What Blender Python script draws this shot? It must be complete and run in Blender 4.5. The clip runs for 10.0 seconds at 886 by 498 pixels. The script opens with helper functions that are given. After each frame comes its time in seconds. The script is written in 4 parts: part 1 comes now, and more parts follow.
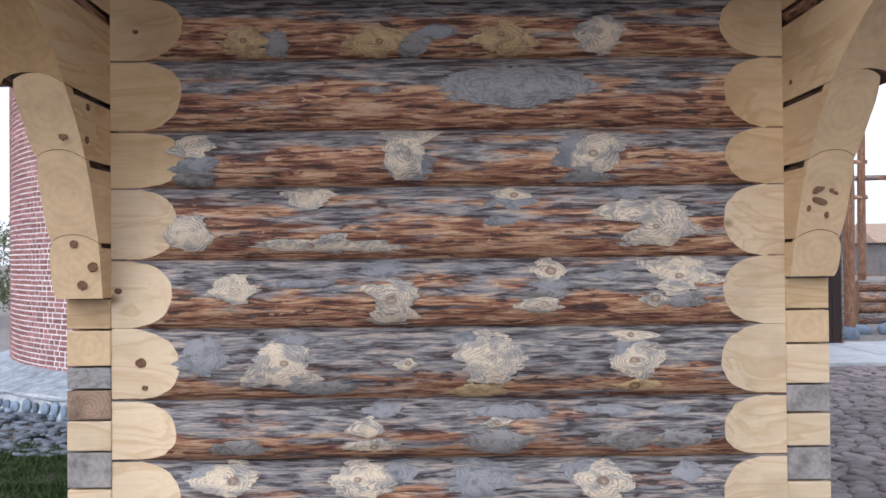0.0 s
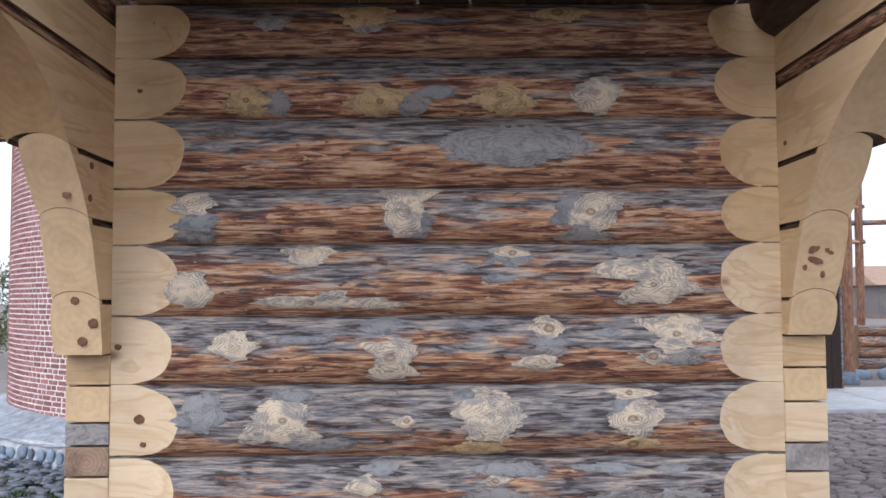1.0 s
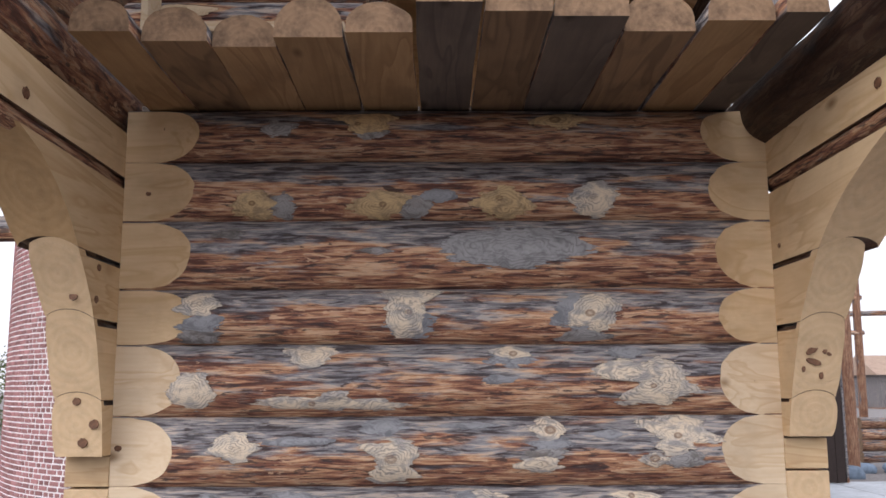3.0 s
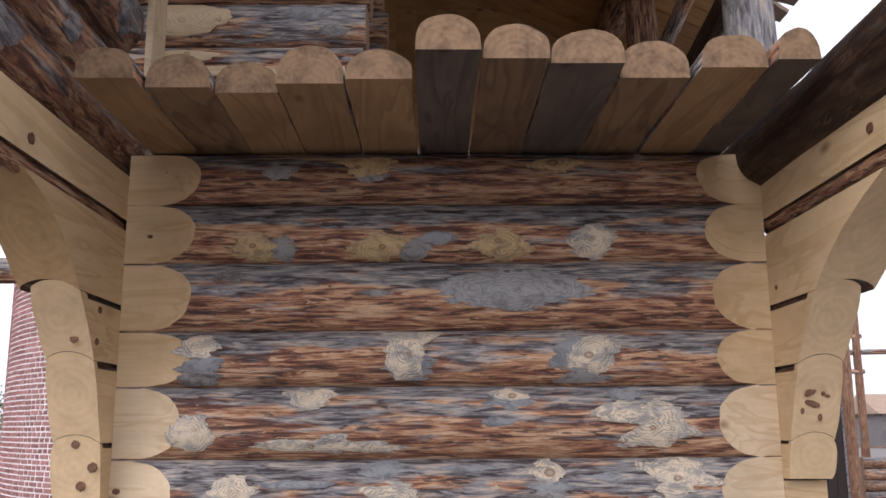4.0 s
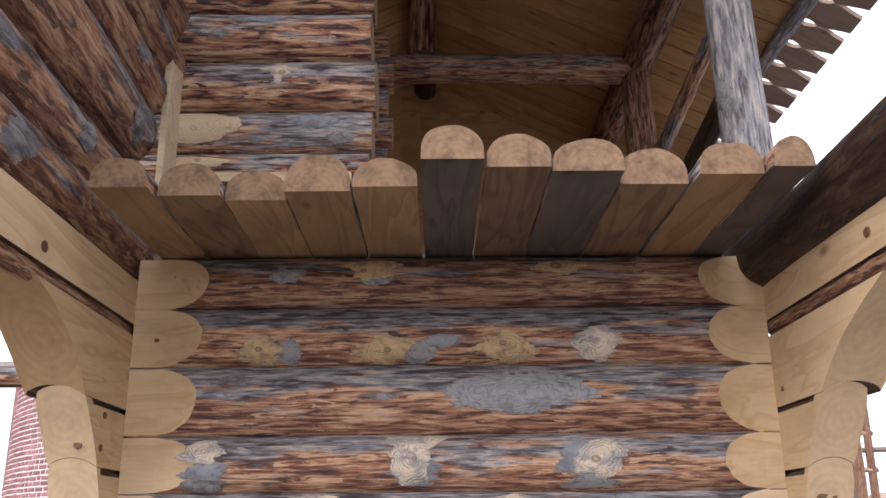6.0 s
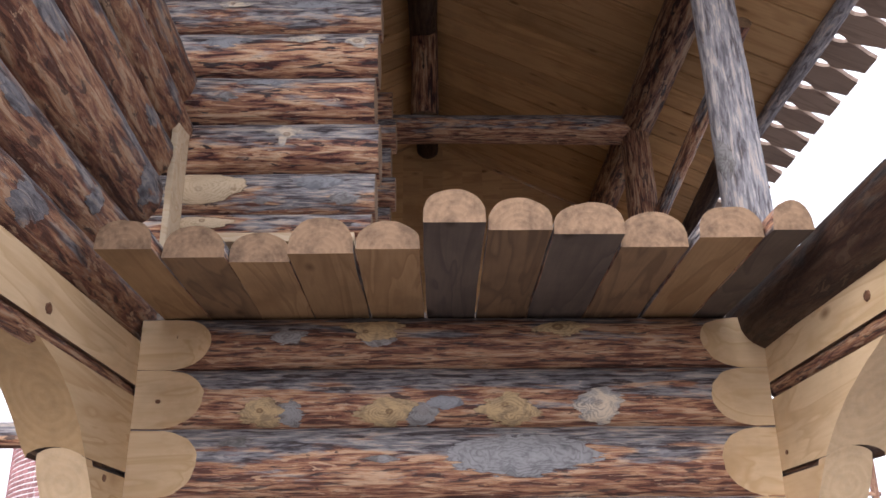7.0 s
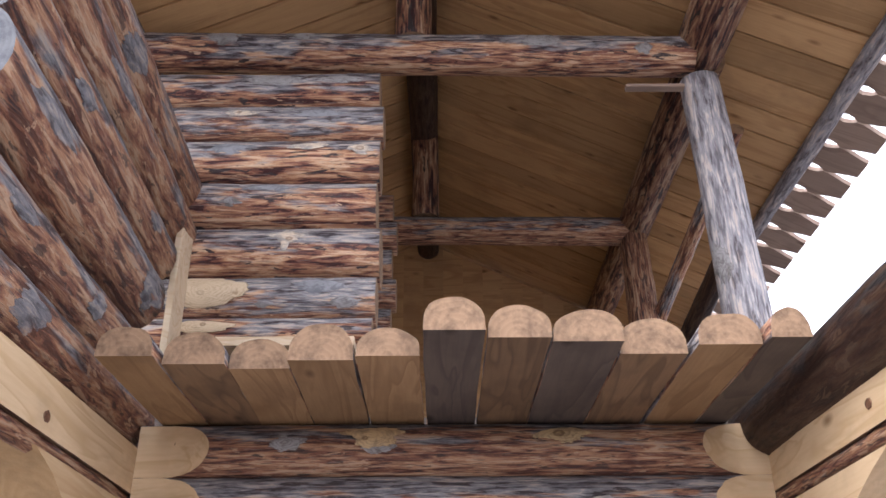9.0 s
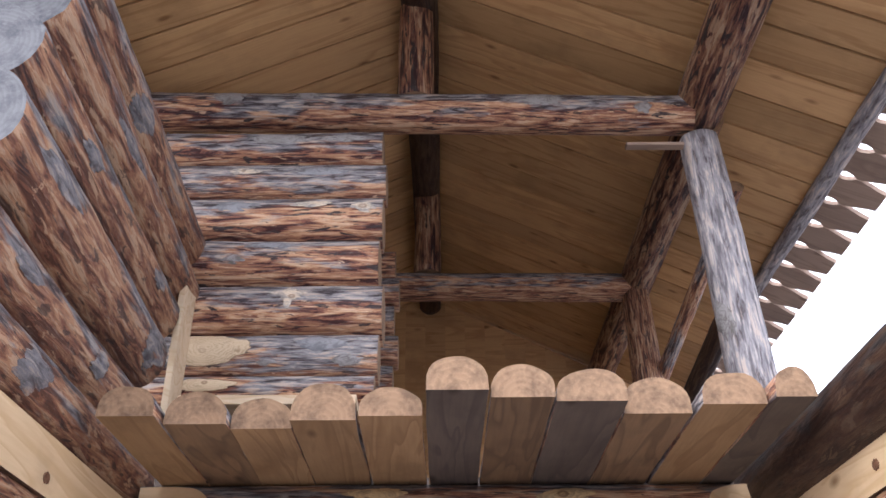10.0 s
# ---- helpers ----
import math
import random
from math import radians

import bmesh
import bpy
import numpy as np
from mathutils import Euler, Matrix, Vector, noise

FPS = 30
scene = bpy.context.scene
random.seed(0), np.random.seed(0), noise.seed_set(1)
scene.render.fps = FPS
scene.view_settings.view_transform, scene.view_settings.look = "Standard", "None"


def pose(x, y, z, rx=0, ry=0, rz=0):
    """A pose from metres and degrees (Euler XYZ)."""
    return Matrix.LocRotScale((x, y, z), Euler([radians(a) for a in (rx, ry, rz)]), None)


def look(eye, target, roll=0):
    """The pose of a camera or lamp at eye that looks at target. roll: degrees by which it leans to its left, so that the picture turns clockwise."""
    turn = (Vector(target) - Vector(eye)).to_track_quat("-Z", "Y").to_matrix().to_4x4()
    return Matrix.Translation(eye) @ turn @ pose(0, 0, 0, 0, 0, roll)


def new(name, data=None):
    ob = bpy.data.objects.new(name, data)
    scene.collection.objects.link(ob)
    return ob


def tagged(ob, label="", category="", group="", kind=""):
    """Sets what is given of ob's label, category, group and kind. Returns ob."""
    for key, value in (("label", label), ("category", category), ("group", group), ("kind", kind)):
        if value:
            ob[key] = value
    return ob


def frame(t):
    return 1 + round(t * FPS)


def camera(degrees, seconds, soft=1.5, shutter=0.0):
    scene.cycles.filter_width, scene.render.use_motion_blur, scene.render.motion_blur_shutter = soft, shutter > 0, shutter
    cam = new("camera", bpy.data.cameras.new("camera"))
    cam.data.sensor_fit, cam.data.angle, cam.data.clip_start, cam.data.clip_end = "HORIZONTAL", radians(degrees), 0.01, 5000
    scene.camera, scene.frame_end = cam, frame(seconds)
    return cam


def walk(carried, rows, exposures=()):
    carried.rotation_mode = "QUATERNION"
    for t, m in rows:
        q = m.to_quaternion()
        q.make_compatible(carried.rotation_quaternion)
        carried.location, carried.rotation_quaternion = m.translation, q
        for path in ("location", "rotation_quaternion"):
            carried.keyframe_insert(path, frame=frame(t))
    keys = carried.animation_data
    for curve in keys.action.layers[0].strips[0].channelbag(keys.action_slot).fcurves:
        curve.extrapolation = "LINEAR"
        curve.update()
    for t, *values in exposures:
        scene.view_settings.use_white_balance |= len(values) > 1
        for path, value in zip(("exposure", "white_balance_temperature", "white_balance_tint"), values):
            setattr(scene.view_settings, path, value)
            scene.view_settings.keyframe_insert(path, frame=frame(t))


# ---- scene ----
cam = camera(53.0, 10.0, soft=1.6)
PATH = [
    (0, (-0.042, 0.126, 1.481), (-0.028, 2.126, 1.502), -0.5),
    (0.5, (-0.05, 0.116, 1.486), (-0.03, 2.114, 1.563), -0.4),
    (1, (-0.042, 0.102, 1.541), (-0.025, 2.099, 1.652), -0.3),
    (1.5, (-0.05, 0.089, 1.585), (-0.029, 2.083, 1.731), -0.2),
    (2, (-0.049, 0.074, 1.588), (-0.029, 2.063, 1.792), -0.1),
    (2.5, (-0.052, 0.064, 1.58), (-0.032, 2.047, 1.84), -0.2),
    (4, (-0.053, 0.029, 1.593), (-0.029, 1.99, 1.985), -0.3),
    (4.5, (-0.051, 0.018, 1.597), (-0.027, 1.969, 2.034), -0.4),
    (5, (-0.056, 0.014, 1.604), (-0.032, 1.953, 2.094), -0.5),
    (5.5, (-0.058, 0.005, 1.607), (-0.039, 1.93, 2.149), -0.6),
    (7, (-0.058, -0.03, 1.626), (-0.045, 1.837, 2.344), -0.4),
    (7.5, (-0.057, -0.038, 1.632), (-0.045, 1.808, 2.401), -0.4),
    (8, (-0.055, -0.046, 1.636), (-0.044, 1.778, 2.456), -0.5),
    (8.5, (-0.054, -0.055, 1.64), (-0.043, 1.748, 2.505), -0.4),
    (9, (-0.055, -0.064, 1.645), (-0.043, 1.713, 2.561), -0.4),
    (9.5, (-0.057, -0.072, 1.649), (-0.046, 1.678, 2.617), -0.4),
    (10, (-0.059, -0.08, 1.653), (-0.05, 1.638, 2.676), -0.4),
]
SKY, SUN = 0.135, 0.75
walk(cam, [(t, look(eye, target, roll)) for t, eye, target, roll in PATH],
     exposures=[(0.0, 0.97, 6100, 13), (2.5, 1.0, 6350, 15), (4.3, 0.99, 6450, 16), (5.5, 1.3, 6450, 17), (7.0, 1.66, 6300, 17), (8.5, 2.03, 6150, 17), (10.0, 2.12, 6100, 17)])
# ---------------------------------------------------------------- world and light
world = bpy.data.worlds.new("world")
scene.world = world
world.use_nodes = True
wn, wl = world.node_tree.nodes, world.node_tree.links
sky = wn.new("ShaderNodeTexSky")
sky.sky_type = "NISHITA"
sky.sun_disc = False
sky.sun_elevation, sky.sun_rotation = radians(41), radians(220)
sky.air_density, sky.dust_density, sky.ozone_density = 0.7, 4.0, 1.0
pale = wn.new("ShaderNodeHueSaturation")
pale.inputs["Saturation"].default_value = 0.35
wl.new(sky.outputs[0], pale.inputs["Color"])
cloud = wn.new("ShaderNodeMix")
cloud.data_type = "RGBA"
cloud.inputs["Factor"].default_value = 0.75
cloud.inputs[7].default_value = (5.0, 5.15, 5.5, 1)
wl.new(pale.outputs[0], cloud.inputs[6])
wl.new(cloud.outputs[2], wn["Background"].inputs["Color"])
wn["Background"].inputs["Strength"].default_value = SKY
sun = new("sun", bpy.data.lights.new("sun", "SUN"))
sun.data.energy, sun.data.angle, sun.data.color = SUN, radians(70), (1.0, 0.98, 0.95)
sun.matrix_world = look((-6, -7, 8), (0, 0, 0))


# ---------------------------------------------------------------- materials
class Mat:
    """A small helper to write node materials in few lines."""

    def __init__(self, name, rough=0.8):
        self.m = bpy.data.materials.new(name)
        self.m.use_nodes = True
        self.t = self.m.node_tree
        self.b = self.t.nodes["Principled BSDF"]
        self.b.inputs["Roughness"].default_value = rough
        self.b.inputs["Specular IOR Level"].default_value = 0.3

    def put(self, socket, value):
        if isinstance(value, bpy.types.NodeSocket):
            self.t.links.new(value, socket)
        else:
            socket.default_value = value

    def node(self, kind, **values):
        n = self.t.nodes.new("ShaderNode" + kind)
        for k, v in values.items():
            self.put(n.inputs[k], v)
        return n

    def coords(self, scale=(1, 1, 1), shift=True):
        tc = self.node("TexCoord").outputs["Object"]
        mp = self.node("Mapping", Vector=tc, Scale=scale)
        if shift:
            r = self.node("ObjectInfo").outputs["Random"]
            c = self.node("CombineXYZ", X=self.math("MULTIPLY", r, 37.0), Y=self.math("MULTIPLY", r, 53.0), Z=self.math("MULTIPLY", r, 71.0))
            self.put(mp.inputs["Location"], c.outputs[0])
        return mp.outputs[0]

    def math(self, op, a, b=0.0, clamp=False):
        n = self.t.nodes.new("ShaderNodeMath")
        n.operation, n.use_clamp = op, clamp
        self.put(n.inputs[0], a)
        self.put(n.inputs[1], b)
        return n.outputs[0]

    def noise(self, vec, scale=1.0, detail=6.0, rough=0.6, distort=0.0):
        n = self.node("TexNoise", Vector=vec, Scale=scale, Detail=detail, Roughness=rough, Distortion=distort)
        return n.outputs["Fac"]

    def ramp(self, fac, *stops):
        n = self.node("ValToRGB", Fac=fac)
        e = n.color_ramp.elements
        while len(e) < len(stops):
            e.new(0.5)
        for el, (p, c) in zip(e, stops):
            el.position = p
            el.color = (*c, 1) if isinstance(c, tuple) else (c, c, c, 1)
        return n.outputs["Color"]

    def mix(self, fac, a, b, blend="MIX"):
        n = self.t.nodes.new("ShaderNodeMix")
        n.data_type, n.blend_type = "RGBA", blend
        self.put(n.inputs["Factor"], fac)
        for i, v in ((6, a), (7, b)):
            self.put(n.inputs[i], (*v, 1) if isinstance(v, tuple) else v)
        return n.outputs[2]

    def bump(self, height, strength=0.4, distance=0.01):
        n = self.node("Bump", Height=height, Strength=strength, Distance=distance)
        self.put(self.b.inputs["Normal"], n.outputs[0])

    def rim(self, name="rim"):
        n = self.node("Attribute")
        n.attribute_name = name
        return n.outputs["Fac"]

    def ragged(self, amount=0.8):
        """Frays the outline of a shaved knot into flakes, so that the bark shows between them."""
        n = self.noise(self.coords((9, 60, 60)), 1.0, 4, 0.6, 0.3)
        edge = self.math("ADD", self.rim(), self.math("MULTIPLY", self.math("SUBTRACT", n, 0.5), amount))
        self.put(self.b.inputs["Alpha"], self.ramp(edge, (0.88, 1.0), (0.92, 0.0)))

    def done(self, colour):
        self.put(self.b.inputs["Base Color"], (*colour, 1) if isinstance(colour, tuple) else colour)
        return self.m


def flakes(m, fac, tones, k, depth):
    """Crisp torn steps from the darkest tone to the palest."""
    stops, edges = [], (0.415, 0.468, 0.528, 0.592)
    for i, tone in enumerate(tones):
        c = tuple((mid + (v - mid) * depth) * k for v, mid in zip(tone, tones[2]))
        if i:
            stops.append((edges[i - 1] + 0.006, c))
        if i < len(tones) - 1:
            stops.append((edges[i] - 0.004, c))
    return m.ramp(fac, *stops)


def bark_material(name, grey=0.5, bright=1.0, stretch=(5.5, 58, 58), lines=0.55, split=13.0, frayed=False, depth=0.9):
    """Half-peeled pine log: slate-grey weathering and painted skylight above, tan and rust bast with painted warm
    bounce below, in torn flakes.
    """
    m = Mat(name, 0.62)
    r = m.node("ObjectInfo").outputs["Random"]
    a, b = stretch[0], stretch[1]
    n1 = m.noise(m.coords((a, b, b)), 1.0, 4, 0.58, 0.7)
    n2 = m.noise(m.coords((a * 1.5, b * 0.9, b * 0.9)), 1.0, 4, 0.58, 0.6)
    n3 = m.noise(m.coords((a * 0.5, b * 0.36, b * 0.36)), 1.0, 5, 0.62, 0.3)
    fine = m.noise(m.coords((a * 2.6, b * 3.2, b * 3.2)), 1.0, 3, 0.6)
    tone = m.noise(m.coords((1.6, 7, 7)), 1.0, 3, 0.5)
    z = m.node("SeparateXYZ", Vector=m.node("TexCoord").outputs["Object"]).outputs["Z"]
    # split by height: part real stain, part sky and bounce light tinted in
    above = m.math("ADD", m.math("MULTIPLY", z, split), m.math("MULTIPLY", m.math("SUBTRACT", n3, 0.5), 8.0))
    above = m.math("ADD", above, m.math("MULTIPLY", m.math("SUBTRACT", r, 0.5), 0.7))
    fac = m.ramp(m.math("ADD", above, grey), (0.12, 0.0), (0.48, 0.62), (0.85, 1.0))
    shift = m.math("MULTIPLY", m.math("SUBTRACT", tone, 0.5), 0.22)
    warm = flakes(m, m.math("ADD", n1, shift), ((0.066, 0.024, 0.018), (0.175, 0.072, 0.046), (0.27, 0.130, 0.074), (0.40, 0.222, 0.125), (0.48, 0.32, 0.205)), bright, depth)
    cool = flakes(m, m.math("SUBTRACT", m.math("SUBTRACT", m.math("ADD", m.math("MULTIPLY", n2, 0.75), m.math("MULTIPLY", n1, 0.75)), 0.25), m.math("MULTIPLY", shift, 0.7)),
                  ((0.040, 0.035, 0.040), (0.100, 0.093, 0.102), (0.160, 0.155, 0.164), (0.225, 0.218, 0.222), (0.38, 0.315, 0.265)), bright, depth)
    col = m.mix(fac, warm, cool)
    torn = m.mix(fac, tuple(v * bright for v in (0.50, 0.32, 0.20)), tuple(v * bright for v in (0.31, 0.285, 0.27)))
    col = m.mix(m.ramp(n2, (0.62, 0.0), (0.635, 0.8)), col, torn)
    col = m.mix(m.ramp(n2, (0.38, 0.9 * depth), (0.40, 0.0)), col, tuple(v * bright for v in (0.036, 0.025, 0.025)))
    col = m.mix(m.ramp(fine, (0.36, lines), (0.46, 0.0)), col, tuple(v * bright for v in (0.045, 0.034, 0.034)))
    col = m.mix(m.ramp(fine, (0.56, 0.0), (0.68, 0.30)), col, tuple(v * bright for v in (0.42, 0.35, 0.29)))
    if frayed:
        m.ragged()
    m.bump(m.math("ADD", n1, m.math("MULTIPLY", n2, 0.7)), 0.8, 0.010)
    return m.done(col)


def pine_material(name, light, dark, ring=9.0, rough=0.62, vary=0.0, axis=(1.0, 7.0, 7.0)):
    """Planed pine with growth lines along local x, faint stains and darker knots."""
    m = Mat(name, rough)
    v = m.coords(axis)
    warp = m.noise(v, 0.9, 3, 0.5, 0.8)
    band = m.math("FRACT", m.math("MULTIPLY", warp, ring))
    line = m.ramp(band, (0.0, 0.0), (0.55, 0.25), (0.86, 1.0), (1.0, 0.0))
    col = m.mix(line, light, dark)
    grain = m.noise(m.coords((6, 90, 90)), 1.0, 3, 0.6)
    col = m.mix(m.ramp(grain, (0.35, 0.35), (0.6, 0.0)), col, dark)
    stain = m.noise(m.coords((2.6, 3.4, 3.4)), 1.0, 4, 0.6)
    col = m.mix(m.ramp(stain, (0.50, 0.0), (0.72, 0.55)), col, tuple(c * f for c, f in zip(dark, (0.62, 0.62, 0.66))))
    spot = m.node("TexVoronoi", Vector=m.coords((2.4, 5.5, 5.5)), Scale=1.0).outputs["Distance"]
    col = m.mix(m.ramp(spot, (0.055, 0.85), (0.10, 0.35), (0.14, 0.0)), col, tuple(c * f for c, f in zip(dark, (0.42, 0.34, 0.28))))
    if vary:
        r = m.node("ObjectInfo").outputs["Random"]
        col = m.mix(m.ramp(r, (0.0, 0.0), (0.45, 0.0), (1.0, vary)), col, tuple(c * 0.26 for c in dark))
    m.bump(m.math("ADD", band, grain), 0.12, 0.004)
    return m.done(col)


def end_grain_material(name, light, dark, rings=70.0, dirt=0.8):
    """Sawn log end: growth rings round local x, a few radial cracks."""
    m = Mat(name, 0.75)
    tc = m.node("TexCoord").outputs["Object"]
    s = m.node("SeparateXYZ", Vector=tc)
    wob = m.math("MULTIPLY", m.noise(m.coords((6, 6, 6)), 1.0, 3), 0.035)
    rad = m.math("ADD", m.math("SQRT", m.math("ADD", m.math("MULTIPLY", s.outputs["Y"], s.outputs["Y"]), m.math("MULTIPLY", s.outputs["Z"], s.outputs["Z"]))), wob)
    band = m.math("FRACT", m.math("MULTIPLY", rad, rings))
    col = m.mix(m.ramp(band, (0.0, 0.0), (0.7, 0.5), (1.0, 0.1)), light, dark)
    stain = m.noise(m.coords((16, 16, 16)), 1.0, 7, 0.72)
    col = m.mix(m.ramp(stain, (0.44, 0.0), (0.64, dirt)), col, tuple(c * f for c, f in zip(dark, (0.52, 0.55, 0.6))))
    m.bump(m.math("ADD", stain, m.math("MULTIPLY", band, 0.3)), 0.6, 0.008)
    return m.done(col)


def knot_material(name, light, dark, heart, edge=(0.31, 0.315, 0.335), rim_from=0.60, hub_on=0.95, clear=0.75, fray=0.8, wash_on=1.0):
    """Shaved knot: wavy growth lines that follow its outline round a brown heart, weathered at the rim."""
    m = Mat(name, 0.6)
    s = m.node("SeparateXYZ", Vector=m.node("TexCoord").outputs["Object"])
    xx = m.math("MULTIPLY", s.outputs["X"], 0.7)
    rad = m.math("SQRT", m.math("ADD", m.math("MULTIPLY", xx, xx), m.math("MULTIPLY", s.outputs["Z"], s.outputs["Z"])))
    wob = m.noise(m.coords((11, 14, 16)), 1.0, 2.5, 0.55, 0.8)
    band = m.math("FRACT", m.math("ADD", m.math("MULTIPLY", m.rim("ring"), 1.25), m.math("MULTIPLY", wob, 6.5)))
    blue = m.noise(m.coords((12, 26, 26)), 1.0, 3, 0.6, 0.9)
    far = m.math("ADD", m.math("MULTIPLY", m.rim(), 0.35), m.math("MULTIPLY", m.math("SUBTRACT", blue, 0.5), 2.2))
    base = m.mix(m.ramp(far, (rim_from - 0.2, 0.0), (rim_from + 0.2, 0.85)), light, edge)
    wash = m.noise(m.coords((18, 22, 22)), 1.0, 3, 0.6, 1.2)
    base = m.mix(m.ramp(wash, (0.52, 0.0), (0.60, 0.6 * wash_on)), base, tuple(c * 0.72 for c in edge))
    base = m.mix(m.ramp(wash, (0.38, 0.35 * wash_on), (0.46, 0.0)), base, tuple(min(1.0, c * 1.2) for c in light))
    fade = m.ramp(m.noise(m.coords((9, 16, 16)), 1.0, 3), (0.36, 0.25), (0.58, clear))
    line = m.ramp(band, (0.0, 0.25), (0.35, 0.0), (0.62, 0.28), (0.84, 0.9), (0.93, 0.85), (1.0, 0.25))
    col = m.mix(m.math("MULTIPLY", line, fade), base, dark)
    worn = m.noise(m.coords((10, 30, 34)), 1.0, 4, 0.6)
    col = m.mix(m.ramp(worn, (0.60, 0.0), (0.68, 0.5)), col, tuple(c * 0.6 for c in dark))
    chance = m.node("ObjectInfo").outputs["Random"]
    size = m.math("ADD", m.math("MULTIPLY", chance, 0.9), 0.85)
    hub = m.math("MULTIPLY", rad, size)
    eye = m.ramp(hub, (0.006, 0.35 * hub_on), (0.010, hub_on), (0.0125, 0.6 * hub_on), (0.0145, 0.0))
    col = m.mix(m.math("MULTIPLY", eye, m.ramp(m.math("FRACT", m.math("MULTIPLY", chance, 7.3)), (0.3, 0.25), (0.5, 1.0))), col, heart)
    m.ragged(fray)
    m.bump(m.math("ADD", band, m.math("MULTIPLY", worn, 1.5)), 0.25, 0.004)
    return m.done(col)


def plain_material(name, colour, rough=0.8, spread=0.35, scale=12.0, bump=0.4, pieces=False):
    """Mottled mineral or painted surface; pieces: each object takes its own tone."""
    m = Mat(name, rough)
    n = m.noise(m.coords((1, 1, 1), shift=pieces), scale, 6, 0.65)
    lo, hi = tuple(c * (1 - spread) for c in colour), tuple(min(1, c * (1 + spread)) for c in colour)
    col = m.ramp(n, (0.3, lo), (0.7, hi))
    big = m.noise(m.coords((1, 1, 1), shift=pieces), scale * 0.17, 3)
    col = m.mix(m.ramp(big, (0.4, 0.0), (0.7, 0.45)), col, tuple(c * 0.6 for c in colour))
    if pieces:
        r = m.node("ObjectInfo").outputs["Random"]
        i = m.node("NewGeometry").outputs["Random Per Island"]
        f = m.math("FRACT", m.math("ADD", r, i))
        col = m.mix(m.ramp(f, (0.0, 0.55), (0.5, 0.0)), col, tuple(c * 0.45 for c in colour))
        col = m.mix(m.ramp(f, (0.6, 0.0), (1.0, 0.4)), col, tuple(min(1, c * 1.6) for c in colour))
    m.bump(n, bump, 0.01)
    return m.done(col)


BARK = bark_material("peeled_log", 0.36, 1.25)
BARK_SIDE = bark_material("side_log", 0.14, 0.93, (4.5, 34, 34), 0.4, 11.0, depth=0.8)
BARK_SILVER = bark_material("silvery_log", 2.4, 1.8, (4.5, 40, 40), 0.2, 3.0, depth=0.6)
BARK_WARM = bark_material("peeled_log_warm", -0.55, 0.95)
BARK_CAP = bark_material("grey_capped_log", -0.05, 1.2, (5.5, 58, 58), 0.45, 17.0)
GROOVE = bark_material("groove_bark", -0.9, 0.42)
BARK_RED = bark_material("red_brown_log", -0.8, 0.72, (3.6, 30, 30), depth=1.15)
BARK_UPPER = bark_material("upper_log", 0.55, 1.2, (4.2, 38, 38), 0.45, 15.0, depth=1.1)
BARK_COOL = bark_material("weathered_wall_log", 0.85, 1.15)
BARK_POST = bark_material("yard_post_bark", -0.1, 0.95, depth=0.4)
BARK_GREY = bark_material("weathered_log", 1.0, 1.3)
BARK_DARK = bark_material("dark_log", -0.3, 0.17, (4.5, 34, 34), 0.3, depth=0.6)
PINE = pine_material("planed_pine", (0.71, 0.575, 0.405), (0.595, 0.435, 0.27), 7.0, vary=0.16)
PINE_SIDE = pine_material("pared_pine", (0.68, 0.51, 0.315), (0.565, 0.39, 0.215), 6.0)
PINE_WARM = pine_material("aged_shaded_pine", (0.60, 0.44, 0.26), (0.48, 0.315, 0.165), 8.0)
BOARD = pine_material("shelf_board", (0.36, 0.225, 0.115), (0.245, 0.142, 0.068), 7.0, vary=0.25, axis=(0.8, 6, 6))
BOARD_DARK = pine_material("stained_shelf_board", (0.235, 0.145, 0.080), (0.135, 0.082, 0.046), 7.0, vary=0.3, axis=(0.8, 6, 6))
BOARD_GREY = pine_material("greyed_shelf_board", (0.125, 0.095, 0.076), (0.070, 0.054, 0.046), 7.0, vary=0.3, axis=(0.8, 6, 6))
ROOF = pine_material("roof_board", (0.64, 0.40, 0.19), (0.49, 0.28, 0.12), 5.0, vary=0.35, axis=(0.6, 6, 6))
ROOF_PLANK = pine_material("weathered_plank", (0.40, 0.29, 0.22), (0.29, 0.205, 0.155), 5.0, vary=0.3)
END = end_grain_material("log_end", (0.31, 0.20, 0.12), (0.235, 0.14, 0.08), 55, 0.85)
END_PALE = end_grain_material("pale_log_end", (0.66, 0.485, 0.30), (0.575, 0.40, 0.225), 38, 0.26)
END_SHADED = end_grain_material("shaded_log_end", (0.46, 0.305, 0.155), (0.38, 0.235, 0.11), 38, 0.3)
END_BLOCK = end_grain_material("block_end", (0.36, 0.335, 0.32), (0.27, 0.24, 0.225), 45)
END_GREY = end_grain_material("grey_log_end", (0.14, 0.143, 0.152), (0.095, 0.097, 0.105))
END_DARK = end_grain_material("stained_log_end", (0.36, 0.255, 0.18), (0.22, 0.14, 0.10))
KNOT = knot_material("knot_pale", (0.65, 0.545, 0.41), (0.17, 0.16, 0.165), (0.15, 0.07, 0.035), (0.36, 0.345, 0.335), 0.30, clear=0.95, fray=1.0)
KNOT_CLEAN = knot_material("knot_clean", (0.66, 0.53, 0.36), (0.40, 0.275, 0.16), (0.16, 0.07, 0.03), (0.62, 0.49, 0.33), 0.4, clear=0.9, fray=0.12, wash_on=0.1)
KNOT_WARM = knot_material("knot_warm", (0.54, 0.385, 0.205), (0.24, 0.16, 0.09), (0.10, 0.045, 0.02), (0.36, 0.27, 0.17), 0.45, clear=0.9, fray=1.1)
